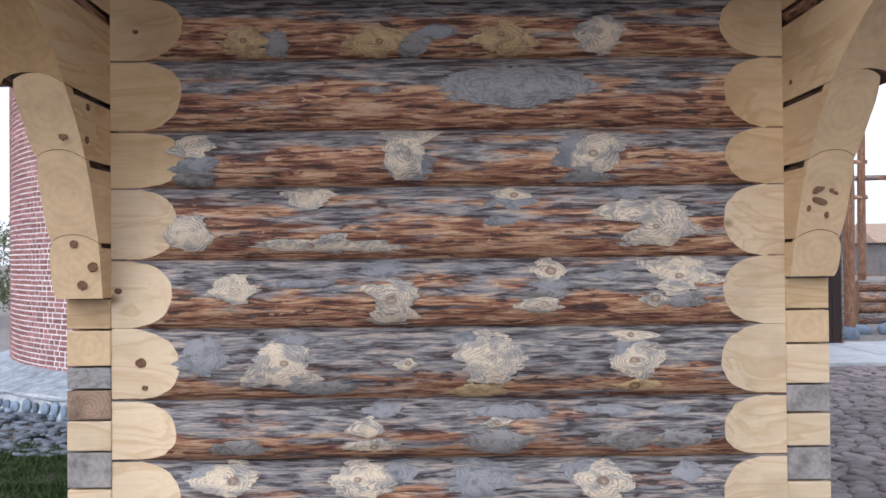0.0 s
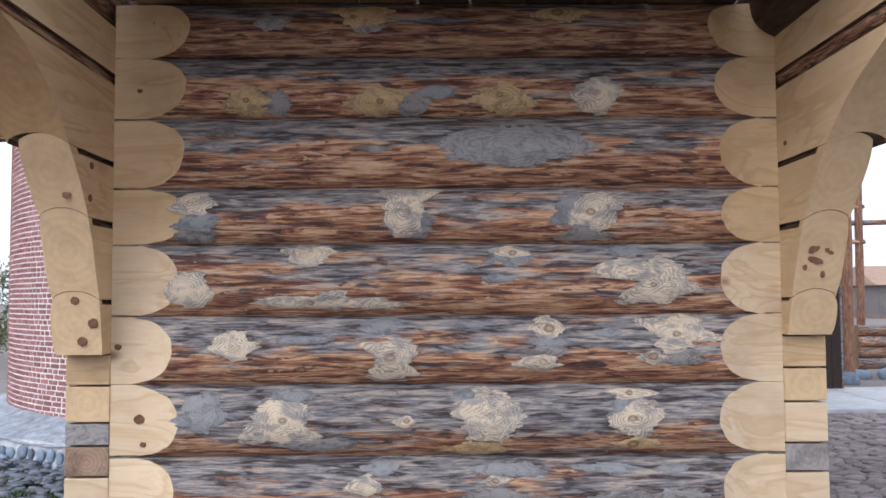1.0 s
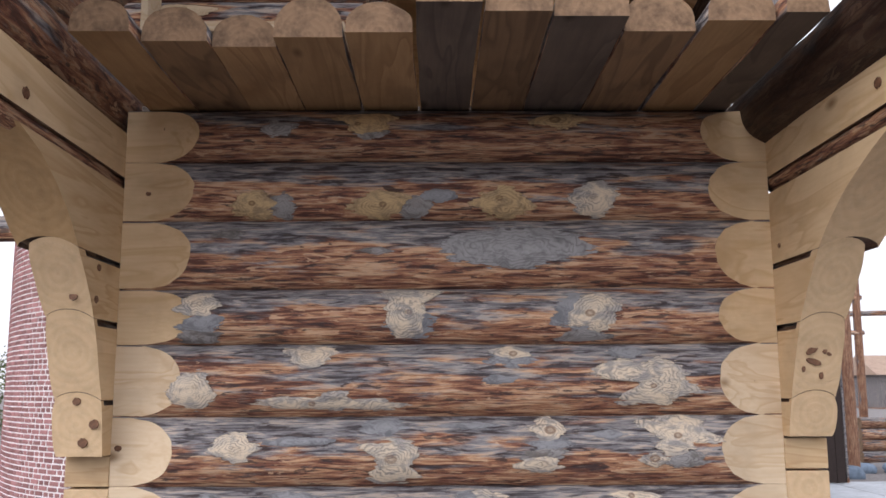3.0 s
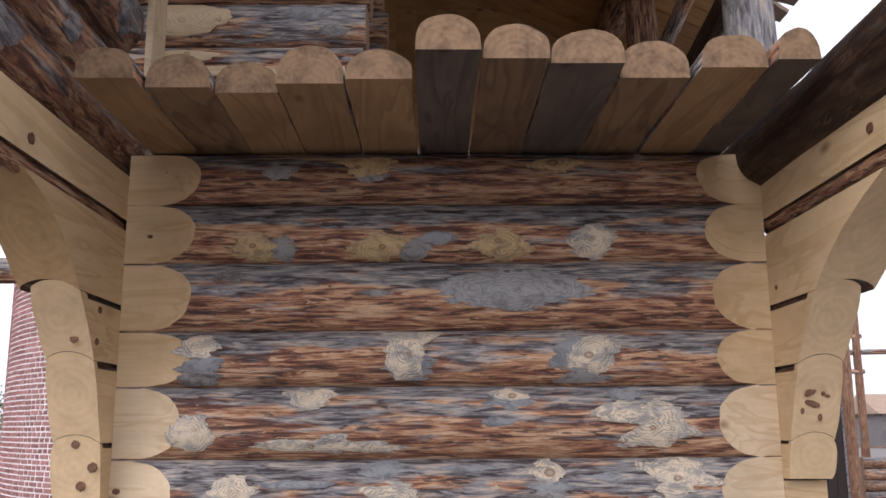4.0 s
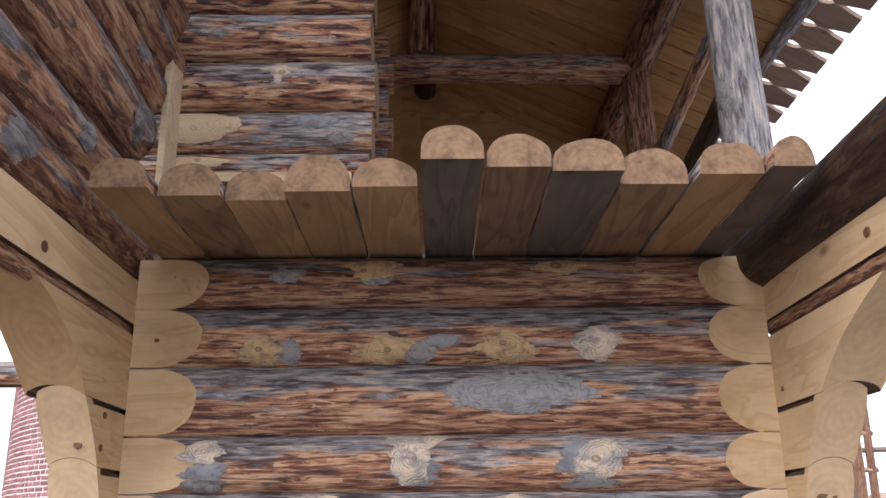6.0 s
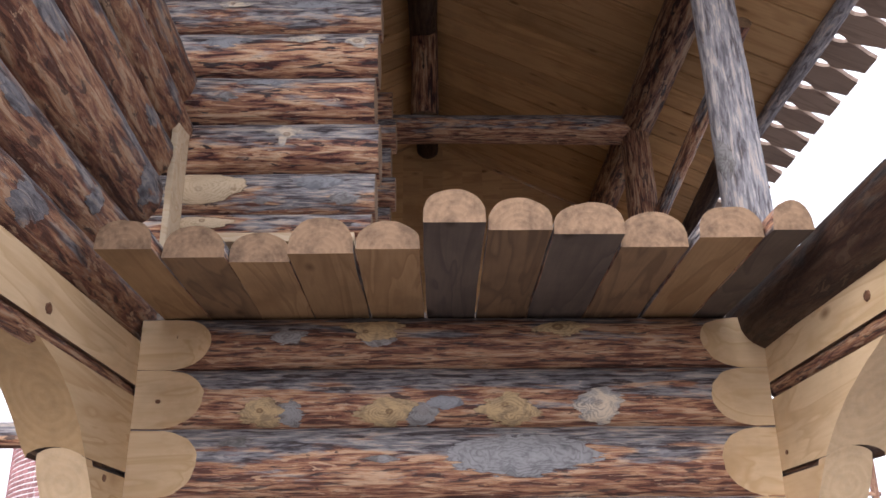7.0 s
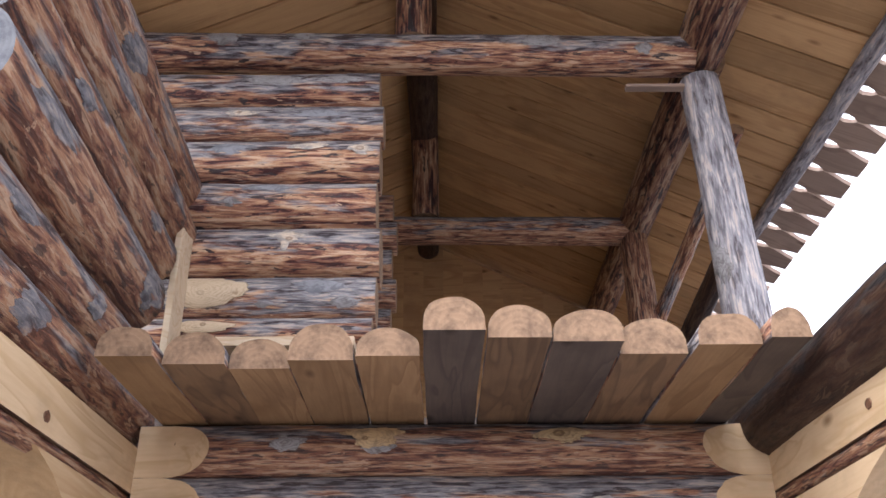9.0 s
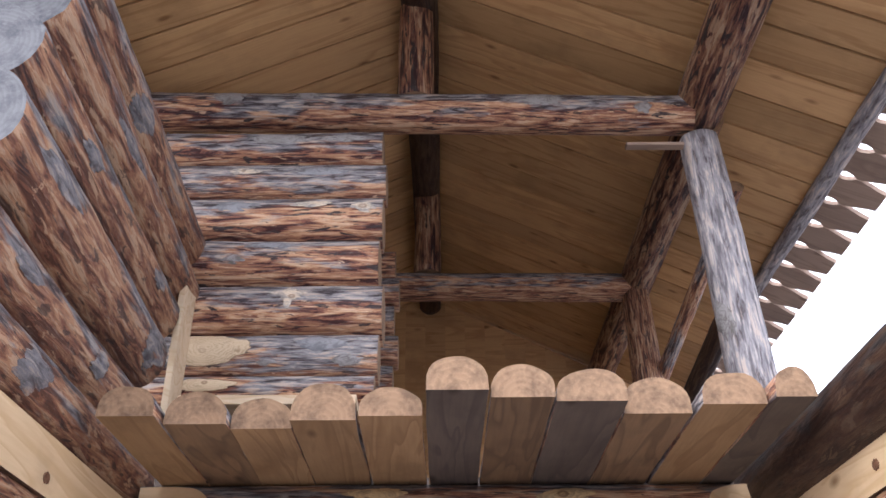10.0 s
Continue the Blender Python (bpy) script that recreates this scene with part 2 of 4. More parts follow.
KNOT_GREY = knot_material("knot_grey", (0.30, 0.29, 0.285), (0.125, 0.115, 0.115), (0.16, 0.11, 0.085), (0.17, 0.15, 0.135), 0.42, 0.3, 0.9, 1.9)
KNOT_BLUE = knot_material("knot_blue", (0.275, 0.28, 0.296), (0.15, 0.155, 0.17), (0.18, 0.15, 0.14), (0.175, 0.178, 0.195), 0.38, 0.0, 0.8, 1.9)
KNOT_OVAL = knot_material("knot_oval", (0.31, 0.305, 0.31), (0.15, 0.145, 0.15), (0.16, 0.11, 0.085), (0.25, 0.247, 0.255), 0.6, 0.0, 0.95)
BRICK = plain_material("red_brick", (0.31, 0.15, 0.145), 0.85, 0.3, 22, 0.5, pieces=True)
MORTAR = plain_material("pale_mortar", (0.80, 0.75, 0.75), 0.9, 0.15, 30)
STONE = plain_material("blue_stone", (0.20, 0.26, 0.34), 0.85, 0.4, 9, 0.6, pieces=True)
CAPSTONE = plain_material("blue_capstone", (0.30, 0.345, 0.40), 0.9, 0.45, 10, 0.9)
PLINTH = plain_material("plinth_mortar", (0.46, 0.49, 0.52), 0.95, 0.35, 11, 0.9)
SLATE = plain_material("slate", (0.135, 0.16, 0.195), 0.7, 0.4, 10, 0.5, pieces=True)
CONCRETE = plain_material("concrete", (0.46, 0.49, 0.52), 0.9, 0.18, 8)
GROUND = plain_material("gravelly_ground", (0.22, 0.205, 0.20), 0.95, 0.35, 14)
COBBLE = plain_material("cobble", (0.225, 0.195, 0.20), 0.8, 0.35, 14, 0.5, pieces=True)
SOIL = plain_material("lawn_soil", (0.035, 0.04, 0.02), 0.95, 0.4, 20)
GRASS = plain_material("grass", (0.042, 0.078, 0.020), 0.7, 0.4, 8, 0.0, pieces=True)
DARK_WOOD = plain_material("dark_brown_paint", (0.028, 0.017, 0.014), 0.6, 0.3, 18, 0.2)
LEAF = plain_material("leaf", (0.10, 0.12, 0.05), 0.7, 0.4, 6, 0.0, pieces=True)


SCAR = bark_material("grey_scar", 1.6, 1.0, (9, 40, 40), 0.2, 2.0, True, 0.5)
SMALL_KNOT = plain_material("brown_knot", (0.16, 0.08, 0.045), 0.6, 0.5, 90, 0.2)


# ---------------------------------------------------------------- mesh helpers
def mesh_object(name, bm, materials, parent=None, label="", at=None):
    me = bpy.data.meshes.new(name)
    bm.normal_update()
    bm.to_mesh(me)
    bm.free()
    for mat in materials if isinstance(materials, (list, tuple)) else (materials,):
        me.materials.append(mat)
    ob = new(name, me)
    if at is not None:
        ob.matrix_world = at
    if parent is not None:
        ob.parent = parent
    if label:
        tagged(ob, label)
    return ob


def part(name, bm, materials, parent, label="", at=None):
    """One mesh object under a thing or a part; at is its pose in the parent's space."""
    return mesh_object(name, bm, materials, parent, label, at)


def root(name, label, category, group="", kind="", at=(0, 0, 0)):
    ob = new(name)
    ob.empty_display_size = 0.1
    ob.location = at
    return tagged(ob, label, category, group, kind)


def log_mesh(length, r0, r1=None, rough=0.005, seed=0, segs=30, step=0.06, lumps=0.008):
    """A round log along local x from 0 to length, slightly uneven; ends take material 1."""
    r1 = r0 if r1 is None else r1
    bm = bmesh.new()
    n = max(3, int(length / step))
    rings = []
    for i in range(n + 1):
        x = length * i / n
        r = r0 + (r1 - r0) * i / n
        ring = []
        for k in range(segs):
            a = 2 * math.pi * k / segs
            d = Vector((x * 1.3 + seed * 7.1, math.cos(a) * 1.2 + seed, math.sin(a) * 1.2))
            rr = r + lumps * noise.noise(d) + rough * noise.noise(Vector((x * 6, math.cos(a) * 5 + seed * 3, math.sin(a) * 5)))
            ring.append(bm.verts.new((x, rr * math.cos(a), rr * math.sin(a))))
        rings.append(ring)
    for a, b in zip(rings, rings[1:]):
        for k in range(segs):
            f = bm.faces.new((a[k], a[(k + 1) % segs], b[(k + 1) % segs], b[k]))
            f.smooth = True
    for ring, back in ((rings[0], True), (rings[-1], False)):
        centre = bm.verts.new(((-0.004 if back else 0.004) + ring[0].co.x, 0, 0))
        for k in range(segs):
            tri = (ring[k], ring[(k + 1) % segs], centre) if not back else (ring[(k + 1) % segs], ring[k], centre)
            bm.faces.new(tri).material_index = 1
    bmesh.ops.recalc_face_normals(bm, faces=bm.faces)
    return bm


def box_mesh(x0, x1, y0, y1, z0, z1, bevel=0.004):
    bm = bmesh.new()
    bmesh.ops.create_cube(bm, size=1)
    for v in bm.verts:
        v.co = Vector(((x0 + x1) / 2 + v.co.x * (x1 - x0), (y0 + y1) / 2 + v.co.y * (y1 - y0), (z0 + z1) / 2 + v.co.z * (z1 - z0)))
    if bevel:
        bmesh.ops.bevel(bm, geom=bm.edges[:], offset=bevel, segments=2, profile=0.6, affect="EDGES")
    return bm


def along(p, q):
    """The pose whose local x runs from p towards q, z as upright as it can be."""
    p, q = Vector(p), Vector(q)
    x = (q - p).normalized()
    up = Vector((0, 0, 1)) if abs(x.z) < 0.95 else Vector((0, 1, 0))
    y = up.cross(x).normalized()
    z = x.cross(y)
    m = Matrix((x, y, z)).transposed().to_4x4()
    m.translation = p
    return m


def pole(name, p, q, r0, r1, mats, parent, seed, label="", segs=20):
    return part(name, log_mesh((Vector(q) - Vector(p)).length, r0, r1, seed=seed, segs=segs), mats, parent, label, along(p, q))


def lobe_reach(lobes, an):
    """How far the union of ellipses (x, z, half width, half height) reaches from the heart at an angle."""
    c, s_, best = math.cos(an), math.sin(an), 0.012
    for lx, lz, la, lb in lobes:
        qa = (c / la) ** 2 + (s_ / lb) ** 2
        qb = -2 * (c * lx / la ** 2 + s_ * lz / lb ** 2)
        qc = (lx / la) ** 2 + (lz / lb) ** 2 - 1
        disc = qb * qb - 4 * qa * qc
        if disc > 0:
            best = max(best, (-qb + math.sqrt(disc)) / (2 * qa))
    return best


def knot_mesh(cx, cz, a, b, R, zc, seed, lobes=None, lift=0.0065):
    """A shaved knot that lies on the front of a log of radius R whose axis is at height zc; origin at its heart."""
    bm = bmesh.new()
    segs, rings = 72, 8
    rg = random.Random(seed * 17 + 3)
    if lobes is None:
        lobes = [(0, 0, a * 0.74, b * 0.86), (a * 0.34, b * rg.uniform(-0.3, 0.45), a * 0.62, b * rg.uniform(0.35, 0.55)),
                 (-a * 0.34, b * rg.uniform(-0.5, 0.3), a * 0.62, b * rg.uniform(0.35, 0.55)), (a * rg.uniform(-0.3, 0.3), 0, a * 0.5, b)]
    lobes = [(x, z, w * 1.08, h * 1.08) for x, z, w, h in lobes]
    rim, ring_at = bm.verts.layers.float.new("rim"), bm.verts.layers.float.new("ring")
    y0 = -math.sqrt(max(R * R - (cz - zc) ** 2, 1e-4))
    spacing = 0.0105 if min(a, b) < 0.06 else 0.0125
    rows = []
    for i in range(1, rings + 1):
        t = i / rings
        row = []
        for k in range(segs):
            an = 2 * math.pi * k / segs
            reach = lobe_reach(lobes, an) * (1 + 0.10 * noise.noise(Vector((math.cos(an) * 3 + seed * 5.3, math.sin(an) * 3, seed))))
            reach *= 1 + abs(math.cos(an)) * 0.12 * noise.noise(Vector((seed * 3.7, math.sin(an) * 7.0, math.copysign(4, math.cos(an)))))
            x, z = t * reach * math.cos(an), t * reach * math.sin(an)
            z = max(min(z, zc + R * 0.88 - cz), zc - R * 0.88 - cz)
            y = -math.sqrt(max(R * R - (cz + z - zc) ** 2, 1e-5)) - 0.006 * (1 - t * t) - lift + 0.002 * t ** 4
            row.append(bm.verts.new((x, y - y0, z)))
            row[-1][rim], row[-1][ring_at] = t, t * min(a, b) / spacing
        rows.append(row)
    c = bm.verts.new((0, -0.006 - lift, 0))
    for k in range(segs):
        bm.faces.new((c, rows[0][k], rows[0][(k + 1) % segs])).smooth = True
        for u, v in zip(rows, rows[1:]):
            bm.faces.new((u[k], v[k], v[(k + 1) % segs], u[(k + 1) % segs])).smooth = True
    bmesh.ops.recalc_face_normals(bm, faces=bm.faces)
    if sum(f.normal.y for f in bm.faces) > 0:
        bmesh.ops.reverse_faces(bm, faces=bm.faces)
    ox, oz = rg.uniform(-0.25, 0.25) * a, rg.uniform(-0.25, 0.25) * b
    bmesh.ops.translate(bm, vec=(-ox, 0, -oz), verts=bm.verts)
    return bm, Vector((cx + ox, y0, cz + oz))


def add_knots(log, R, knots, seed):
    """Shaved knots on the side of a log that looks along its local -y: (along, up, width, height, material, lobes)."""
    for i, (kx, kz, w, h, mat, *lobes) in enumerate(knots):
        lift = 0.001 if mat is SCAR else 0.0025 if mat in (KNOT_GREY, KNOT_BLUE, KNOT_OVAL) else 0.0065
        kb, spot = knot_mesh(kx, kz, w / 2, h / 2, R, 0.0, seed * 13 + i, lobes[0] if lobes else None, lift)
        part("knot", kb, mat, log, at=Matrix.Translation(spot))


def dot(parent, at, axis, r, mat, long=1.25, roll=0):
    """A small sound knot, level with a pared face that looks along axis ('y': towards the visitor, 'x' or '-x': inwards)."""
    bm = bmesh.new()
    bmesh.ops.create_circle(bm, cap_ends=True, segments=18, radius=r)
    for i, v in enumerate(bm.verts):
        v.co = Vector((v.co.x * long, 0, v.co.y * (1 + 0.15 * math.sin(i * 2.3 + at[2] * 40))))
    ext = bmesh.ops.extrude_face_region(bm, geom=bm.faces[:])
    for v in ext["geom"]:
        if isinstance(v, bmesh.types.BMVert):
            v.co.y -= 0.004
            v.co.x, v.co.z = v.co.x * 0.9, v.co.z * 0.9
    bmesh.ops.recalc_face_normals(bm, faces=bm.faces)
    turn = {"y": 0, "x": 90, "-x": -90}[axis]
    return part("knot", bm, mat, parent, at=Matrix.Translation(at) @ pose(0, 0, 0, 0, 0, turn) @ pose(0, 0, 0, 0, roll, 0))


# ---------------------------------------------------------------- back wall of round logs
FRONT, PLANED = 3.200, 3.264
HALF = 1.19
TONE = {"p": KNOT, "w": KNOT_WARM, "g": KNOT_GREY, "b": KNOT_BLUE, "o": KNOT_OVAL}


def wall_log(parent, z0, z1, tips, ends, knots, seed, mats=None):
    """A wall log between the joints z0 and z1, pared flat at both ends; tips: where the flats run out."""
    zc, half = (z0 + z1) / 2, (z1 - z0) / 2
    R = (half * half + 0.068 ** 2) / (2 * 0.068)
    R = max(R, half * 1.04)
    yc = FRONT + R
    bm = log_mesh(ends[1] - ends[0], R, seed=seed, segs=88, step=0.06, rough=0.0035, lumps=0.004)
    for v in bm.verts:
        v.co = Vector((v.co.x + ends[0], v.co.y, v.co.z))
    for side, tip in ((-1, tips[0]), (1, tips[1])):
        steps = ((0.0, 0.0), (0.045, 0.026), (0.10, 0.049), (0.16, PLANED - FRONT))
        for (d0, p0), (d1, p1) in zip(steps, steps[1:]):
            no = Vector((side * (p1 - p0), -(d1 - d0), 0)).normalized()
            bmesh.ops.bisect_plane(bm, geom=bm.verts[:] + bm.edges[:] + bm.faces[:], plane_co=(tip + side * d0, -R + p0, 0), plane_no=no)
            bmesh.ops.bisect_plane(bm, geom=bm.verts[:] + bm.edges[:] + bm.faces[:], plane_co=(tip + side * d1, 0, 0), plane_no=(1, 0, 0))

        def flat(x):
            d = side * (x - tip)
            return -R - 0.02 if d < -0.03 else -R + float(np.interp(d, [q[0] for q in steps], [q[1] for q in steps]))

        marked = []
        for f in bm.faces:
            c = f.calc_center_median()
            if side * (c.x - tip) > 0.0005 and c.y < flat(c.x) + 1e-5 and f.material_index == 0:
                marked.append(f)
        for f in marked:
            f.material_index, f.smooth = 2, True
        for v in bm.verts:
            if side * (v.co.x - tip) > 0.0005 and v.co.y < flat(v.co.x):
                v.co.y = flat(v.co.x)
    for e in bm.edges:
        if len(e.link_faces) == 2 and (e.link_faces[0].material_index == 2) != (e.link_faces[1].material_index == 2):
            e.smooth = False
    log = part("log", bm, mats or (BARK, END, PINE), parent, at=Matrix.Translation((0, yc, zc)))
    add_knots(log, R, [(kx, kz - zc, w, h, TONE[tone], *lobes) for kx, kz, w, h, tone, *lobes in knots], seed)
    return log


wall = root("wall_back", "back wall of stacked half-peeled round pine logs with shaved knots", "log wall", kind="structure")
FACE = [(0.0, 0.035, 0.085, 0.045), (0.0, -0.055, 0.098, 0.026), (0.0, 0.0, 0.062, 0.07), (-0.085, 0.055, 0.05, 0.016)]
BEAK = [(0.065, 0.0, 0.09, 0.088), (-0.085, 0.045, 0.11, 0.04), (0.0, -0.058, 0.10, 0.03), (0.13, -0.03, 0.08, 0.018)]
CROWN = [(0.015, 0.02, 0.10, 0.06), (-0.09, 0.035, 0.05, 0.025), (0.11, -0.015, 0.05, 0.02), (-0.01, -0.05, 0.07, 0.03)]
HAMMER = [(0.0, 0.07, 0.11, 0.03), (-0.02, 0.0, 0.075, 0.07), (-0.01, -0.055, 0.065, 0.045), (0.085, 0.075, 0.05, 0.016)]
OVAL = [(0.0, 0.0, 0.31, 0.07), (0.03, 0.022, 0.25, 0.058), (-0.03, -0.02, 0.22, 0.058)]
BOWL = [(0.0, 0.02, 0.10, 0.022), (0.0, 0.0, 0.07, 0.04)]
wall_log(wall, 2.408, 2.606, (-0.905, 0.93), (-HALF, HALF), [(-0.30, 2.542, 0.25, 0.09, "w", [(0.0, 0.02, 0.12, 0.026), (0.01, -0.01, 0.08, 0.04)]), (0.41, 2.55, 0.24, 0.07, "w"), (-0.28, 2.50, 0.16, 0.05, "g"), (-0.62, 2.52, 0.16, 0.07, "g")], 1, (BARK_WARM, END, PINE_SIDE))
wall_log(wall, 2.187, 2.408, (-0.918, 0.947), (-HALF, HALF), [(-0.702, 2.235, 0.20, 0.108, "w"), (-0.605, 2.232, 0.13, 0.10, "g"), (-0.25, 2.236, 0.24, 0.108, "w"), (-0.12, 2.23, 0.14, 0.085, "g"), (0.2, 2.244, 0.254, 0.117, "w"), (0.527, 2.257, 0.215, 0.133, "p"), (-0.03, 2.27, 0.16, 0.05, "b")], 2, (BARK_CAP, END, PINE_SIDE))
wall_log(wall, 1.935, 2.187, (-0.919, 0.962), (-HALF, HALF), [(0.243, 2.08, 0.63, 0.15, "o", OVAL), (-0.793, 2.132, 0.156, 0.043, "g"), (-0.26, 2.066, 0.17, 0.03, "g")], 3, (BARK, END, PINE_SIDE))
wall_log(wall, 1.735, 1.935, (-0.914, 0.961), (-HALF, HALF), [(-0.885, 1.878, 0.18, 0.09, "p"), (-0.88, 1.81, 0.18, 0.08, "b"), (-0.885, 1.757, 0.19, 0.07, "g"), (-0.138, 1.852, 0.25, 0.19, "p", HAMMER), (-0.13, 1.80, 0.22, 0.11, "b"), (0.515, 1.85, 0.23, 0.15, "p"), (0.46, 1.85, 0.22, 0.18, "b"), (0.48, 1.762, 0.24, 0.06, "g")], 4, (BARK, END, PINE_SIDE))
wall_log(wall, 1.482, 1.735, (-0.935, 0.954), (-HALF, HALF), [(-0.49, 1.691, 0.21, 0.09, "p", BOWL), (0.224, 1.703, 0.18, 0.05, "p"), (0.224, 1.690, 0.22, 0.085, "b"), (-0.9, 1.572, 0.19, 0.141, "p"), (0.693, 1.597, 0.34, 0.18, "p", BEAK), (0.635, 1.704, 0.2, 0.055, "b"), (-0.421, 1.528, 0.54, 0.06, "p", [(0.0, 0.0, 0.26, 0.02), (0.03, 0.01, 0.07, 0.034), (0.16, -0.004, 0.11, 0.022), (-0.15, 0.006, 0.13, 0.018)]), (0.17, 1.61, 0.16, 0.035, "b")], 5)
wall_log(wall, 1.241, 1.482, (-0.956, 0.95), (-HALF, HALF), [(-0.75, 1.381, 0.199, 0.117, "p"), (-0.191, 1.331, 0.22, 0.165, "p", FACE), (0.345, 1.436, 0.15, 0.095, "p"), (0.36, 1.39, 0.2, 0.05, "b"), (0.312, 1.318, 0.20, 0.065, "p"), (0.33, 1.35, 0.18, 0.06, "g"), (0.795, 1.42, 0.25, 0.14, "p", CROWN), (0.71, 1.333, 0.12, 0.055, "p"), (0.82, 1.335, 0.2, 0.07, "g"), (-0.226, 1.448, 0.21, 0.066, "b"), (0.566, 1.42, 0.13, 0.045, "b"), (0.07, 1.45, 0.25, 0.03, "b"), (-0.52, 1.40, 0.3, 0.035, "b")], 6)
wall_log(wall, 0.991, 1.241, (-0.932, 0.941), (-HALF, HALF), [(-0.578, 1.119, 0.28, 0.16, "p", [(0.0, 0.02, 0.10, 0.06), (0.02, -0.05, 0.12, 0.03), (-0.09, -0.04, 0.06, 0.04)]), (-0.536, 1.20, 0.25, 0.06, "b"), (-0.46, 1.035, 0.34, 0.06, "g"), (-0.152, 1.115, 0.094, 0.043, "p"), (0.146, 1.13, 0.29, 0.2, "p"), (0.10, 1.20, 0.26, 0.06, "b"), (0.10, 1.018, 0.27, 0.055, "w"), (0.654, 1.12, 0.21, 0.15, "p"), (0.62, 1.15, 0.16, 0.15, "b"), (0.645, 1.206, 0.2, 0.04, "p"), (0.66, 1.035, 0.2, 0.05, "w"), (-0.85, 1.155, 0.20, 0.16, "b")], 7, (BARK_COOL, END, PINE))
wall_log(wall, 0.779, 0.991, (-0.945, 0.95), (-HALF, HALF), [(-0.294, 0.898, 0.15, 0.07, "p"), (-0.28, 0.835, 0.25, 0.05, "p"), (-0.237, 0.955, 0.15, 0.06, "b"), (0.165, 0.914, 0.145, 0.036, "p"), (0.2, 0.95, 0.3, 0.05, "b"), (0.156, 0.845, 0.313, 0.10, "g"), (0.60, 0.848, 0.26, 0.09, "g"), (0.80, 0.848, 0.24, 0.08, "g"), (0.552, 0.95, 0.26, 0.04, "b"), (0.78, 0.95, 0.17, 0.04, "b"), (-0.734, 0.827, 0.26, 0.07, "g")], 8, (BARK_COOL, END, PINE))
wall_log(wall, 0.545, 0.779, (-0.93, 0.945), (-HALF, HALF), [(-0.78, 0.72, 0.28, 0.117, "p"), (-0.85, 0.735, 0.16, 0.09, "b"), (-0.304, 0.716, 0.26, 0.145, "p"), (-0.18, 0.74, 0.14, 0.08, "b"), (0.107, 0.716, 0.27, 0.137, "b"), (0.53, 0.705, 0.22, 0.15, "p"), (0.50, 0.735, 0.28, 0.10, "b"), (0.83, 0.735, 0.13, 0.08, "b")], 9, (BARK_COOL, END, PINE))
wall_log(wall, 0.3, 0.545, (-0.93, 0.95), (-HALF, HALF), [], 10)
wall_log(wall, 0.0, 0.3, (-0.93, 0.95), (-HALF, HALF), [], 11)


# corner blocks: squared ends of the side walls' logs, dovetailed with the pared ends of the back wall
def corner_block(side, z0, z1, mat, long=False, front=0.0):
    x0, x1 = (side * 1.345, side * HALF) if side < 0 else (side * HALF, side * 1.342)
    bm = box_mesh(x0 - (x0 + x1) / 2, x1 - (x0 + x1) / 2, 0.0, 0.26, -(z1 - z0) / 2 + 0.0015, (z1 - z0) / 2 - 0.0015, 0.005)
    at = Matrix.Translation(((x0 + x1) / 2, PLANED - 0.006 + front, (z0 + z1) / 2))
    if not long:
        for v in bm.verts:
            v.co = Vector((v.co.y, -v.co.x, v.co.z))
        at = at @ pose(0, 0, 0, 0, 0, 90)
    part("log_end", bm, mat, wall, at=at)


for z0, z1, mat, long in ((1.242, 1.350, PINE_WARM, True), (1.112, 1.238, END_PALE, False), (1.032, 1.108, KNOT_GREY, True), (0.924, 1.028, END_DARK, False),
                          (0.814, 0.920, PINE, True), (0.685, 0.810, END_BLOCK, False), (0.56, 0.681, PINE, True), (0.43, 0.556, END_BLOCK, False),
                          (0.30, 0.426, PINE, True), (0.0, 0.296, END_DARK, False)):
    corner_block(-1, z0, z1, mat, long)
for z0, z1, mat, long in ((1.292, 1.402, PINE_WARM, True), (1.172, 1.288, END_PALE, False), (1.028, 1.168, PINE, True), (0.928, 1.024, END_BLOCK, False),
                          (0.808, 0.924, PINE, True), (0.688, 0.804, END_BLOCK, False), (0.56, 0.684, PINE, True), (0.43, 0.556, END_BLOCK, False),
                          (0.30, 0.426, PINE, True), (0.0, 0.296, END_DARK, False)):
    corner_block(1, z0, z1, mat, long)


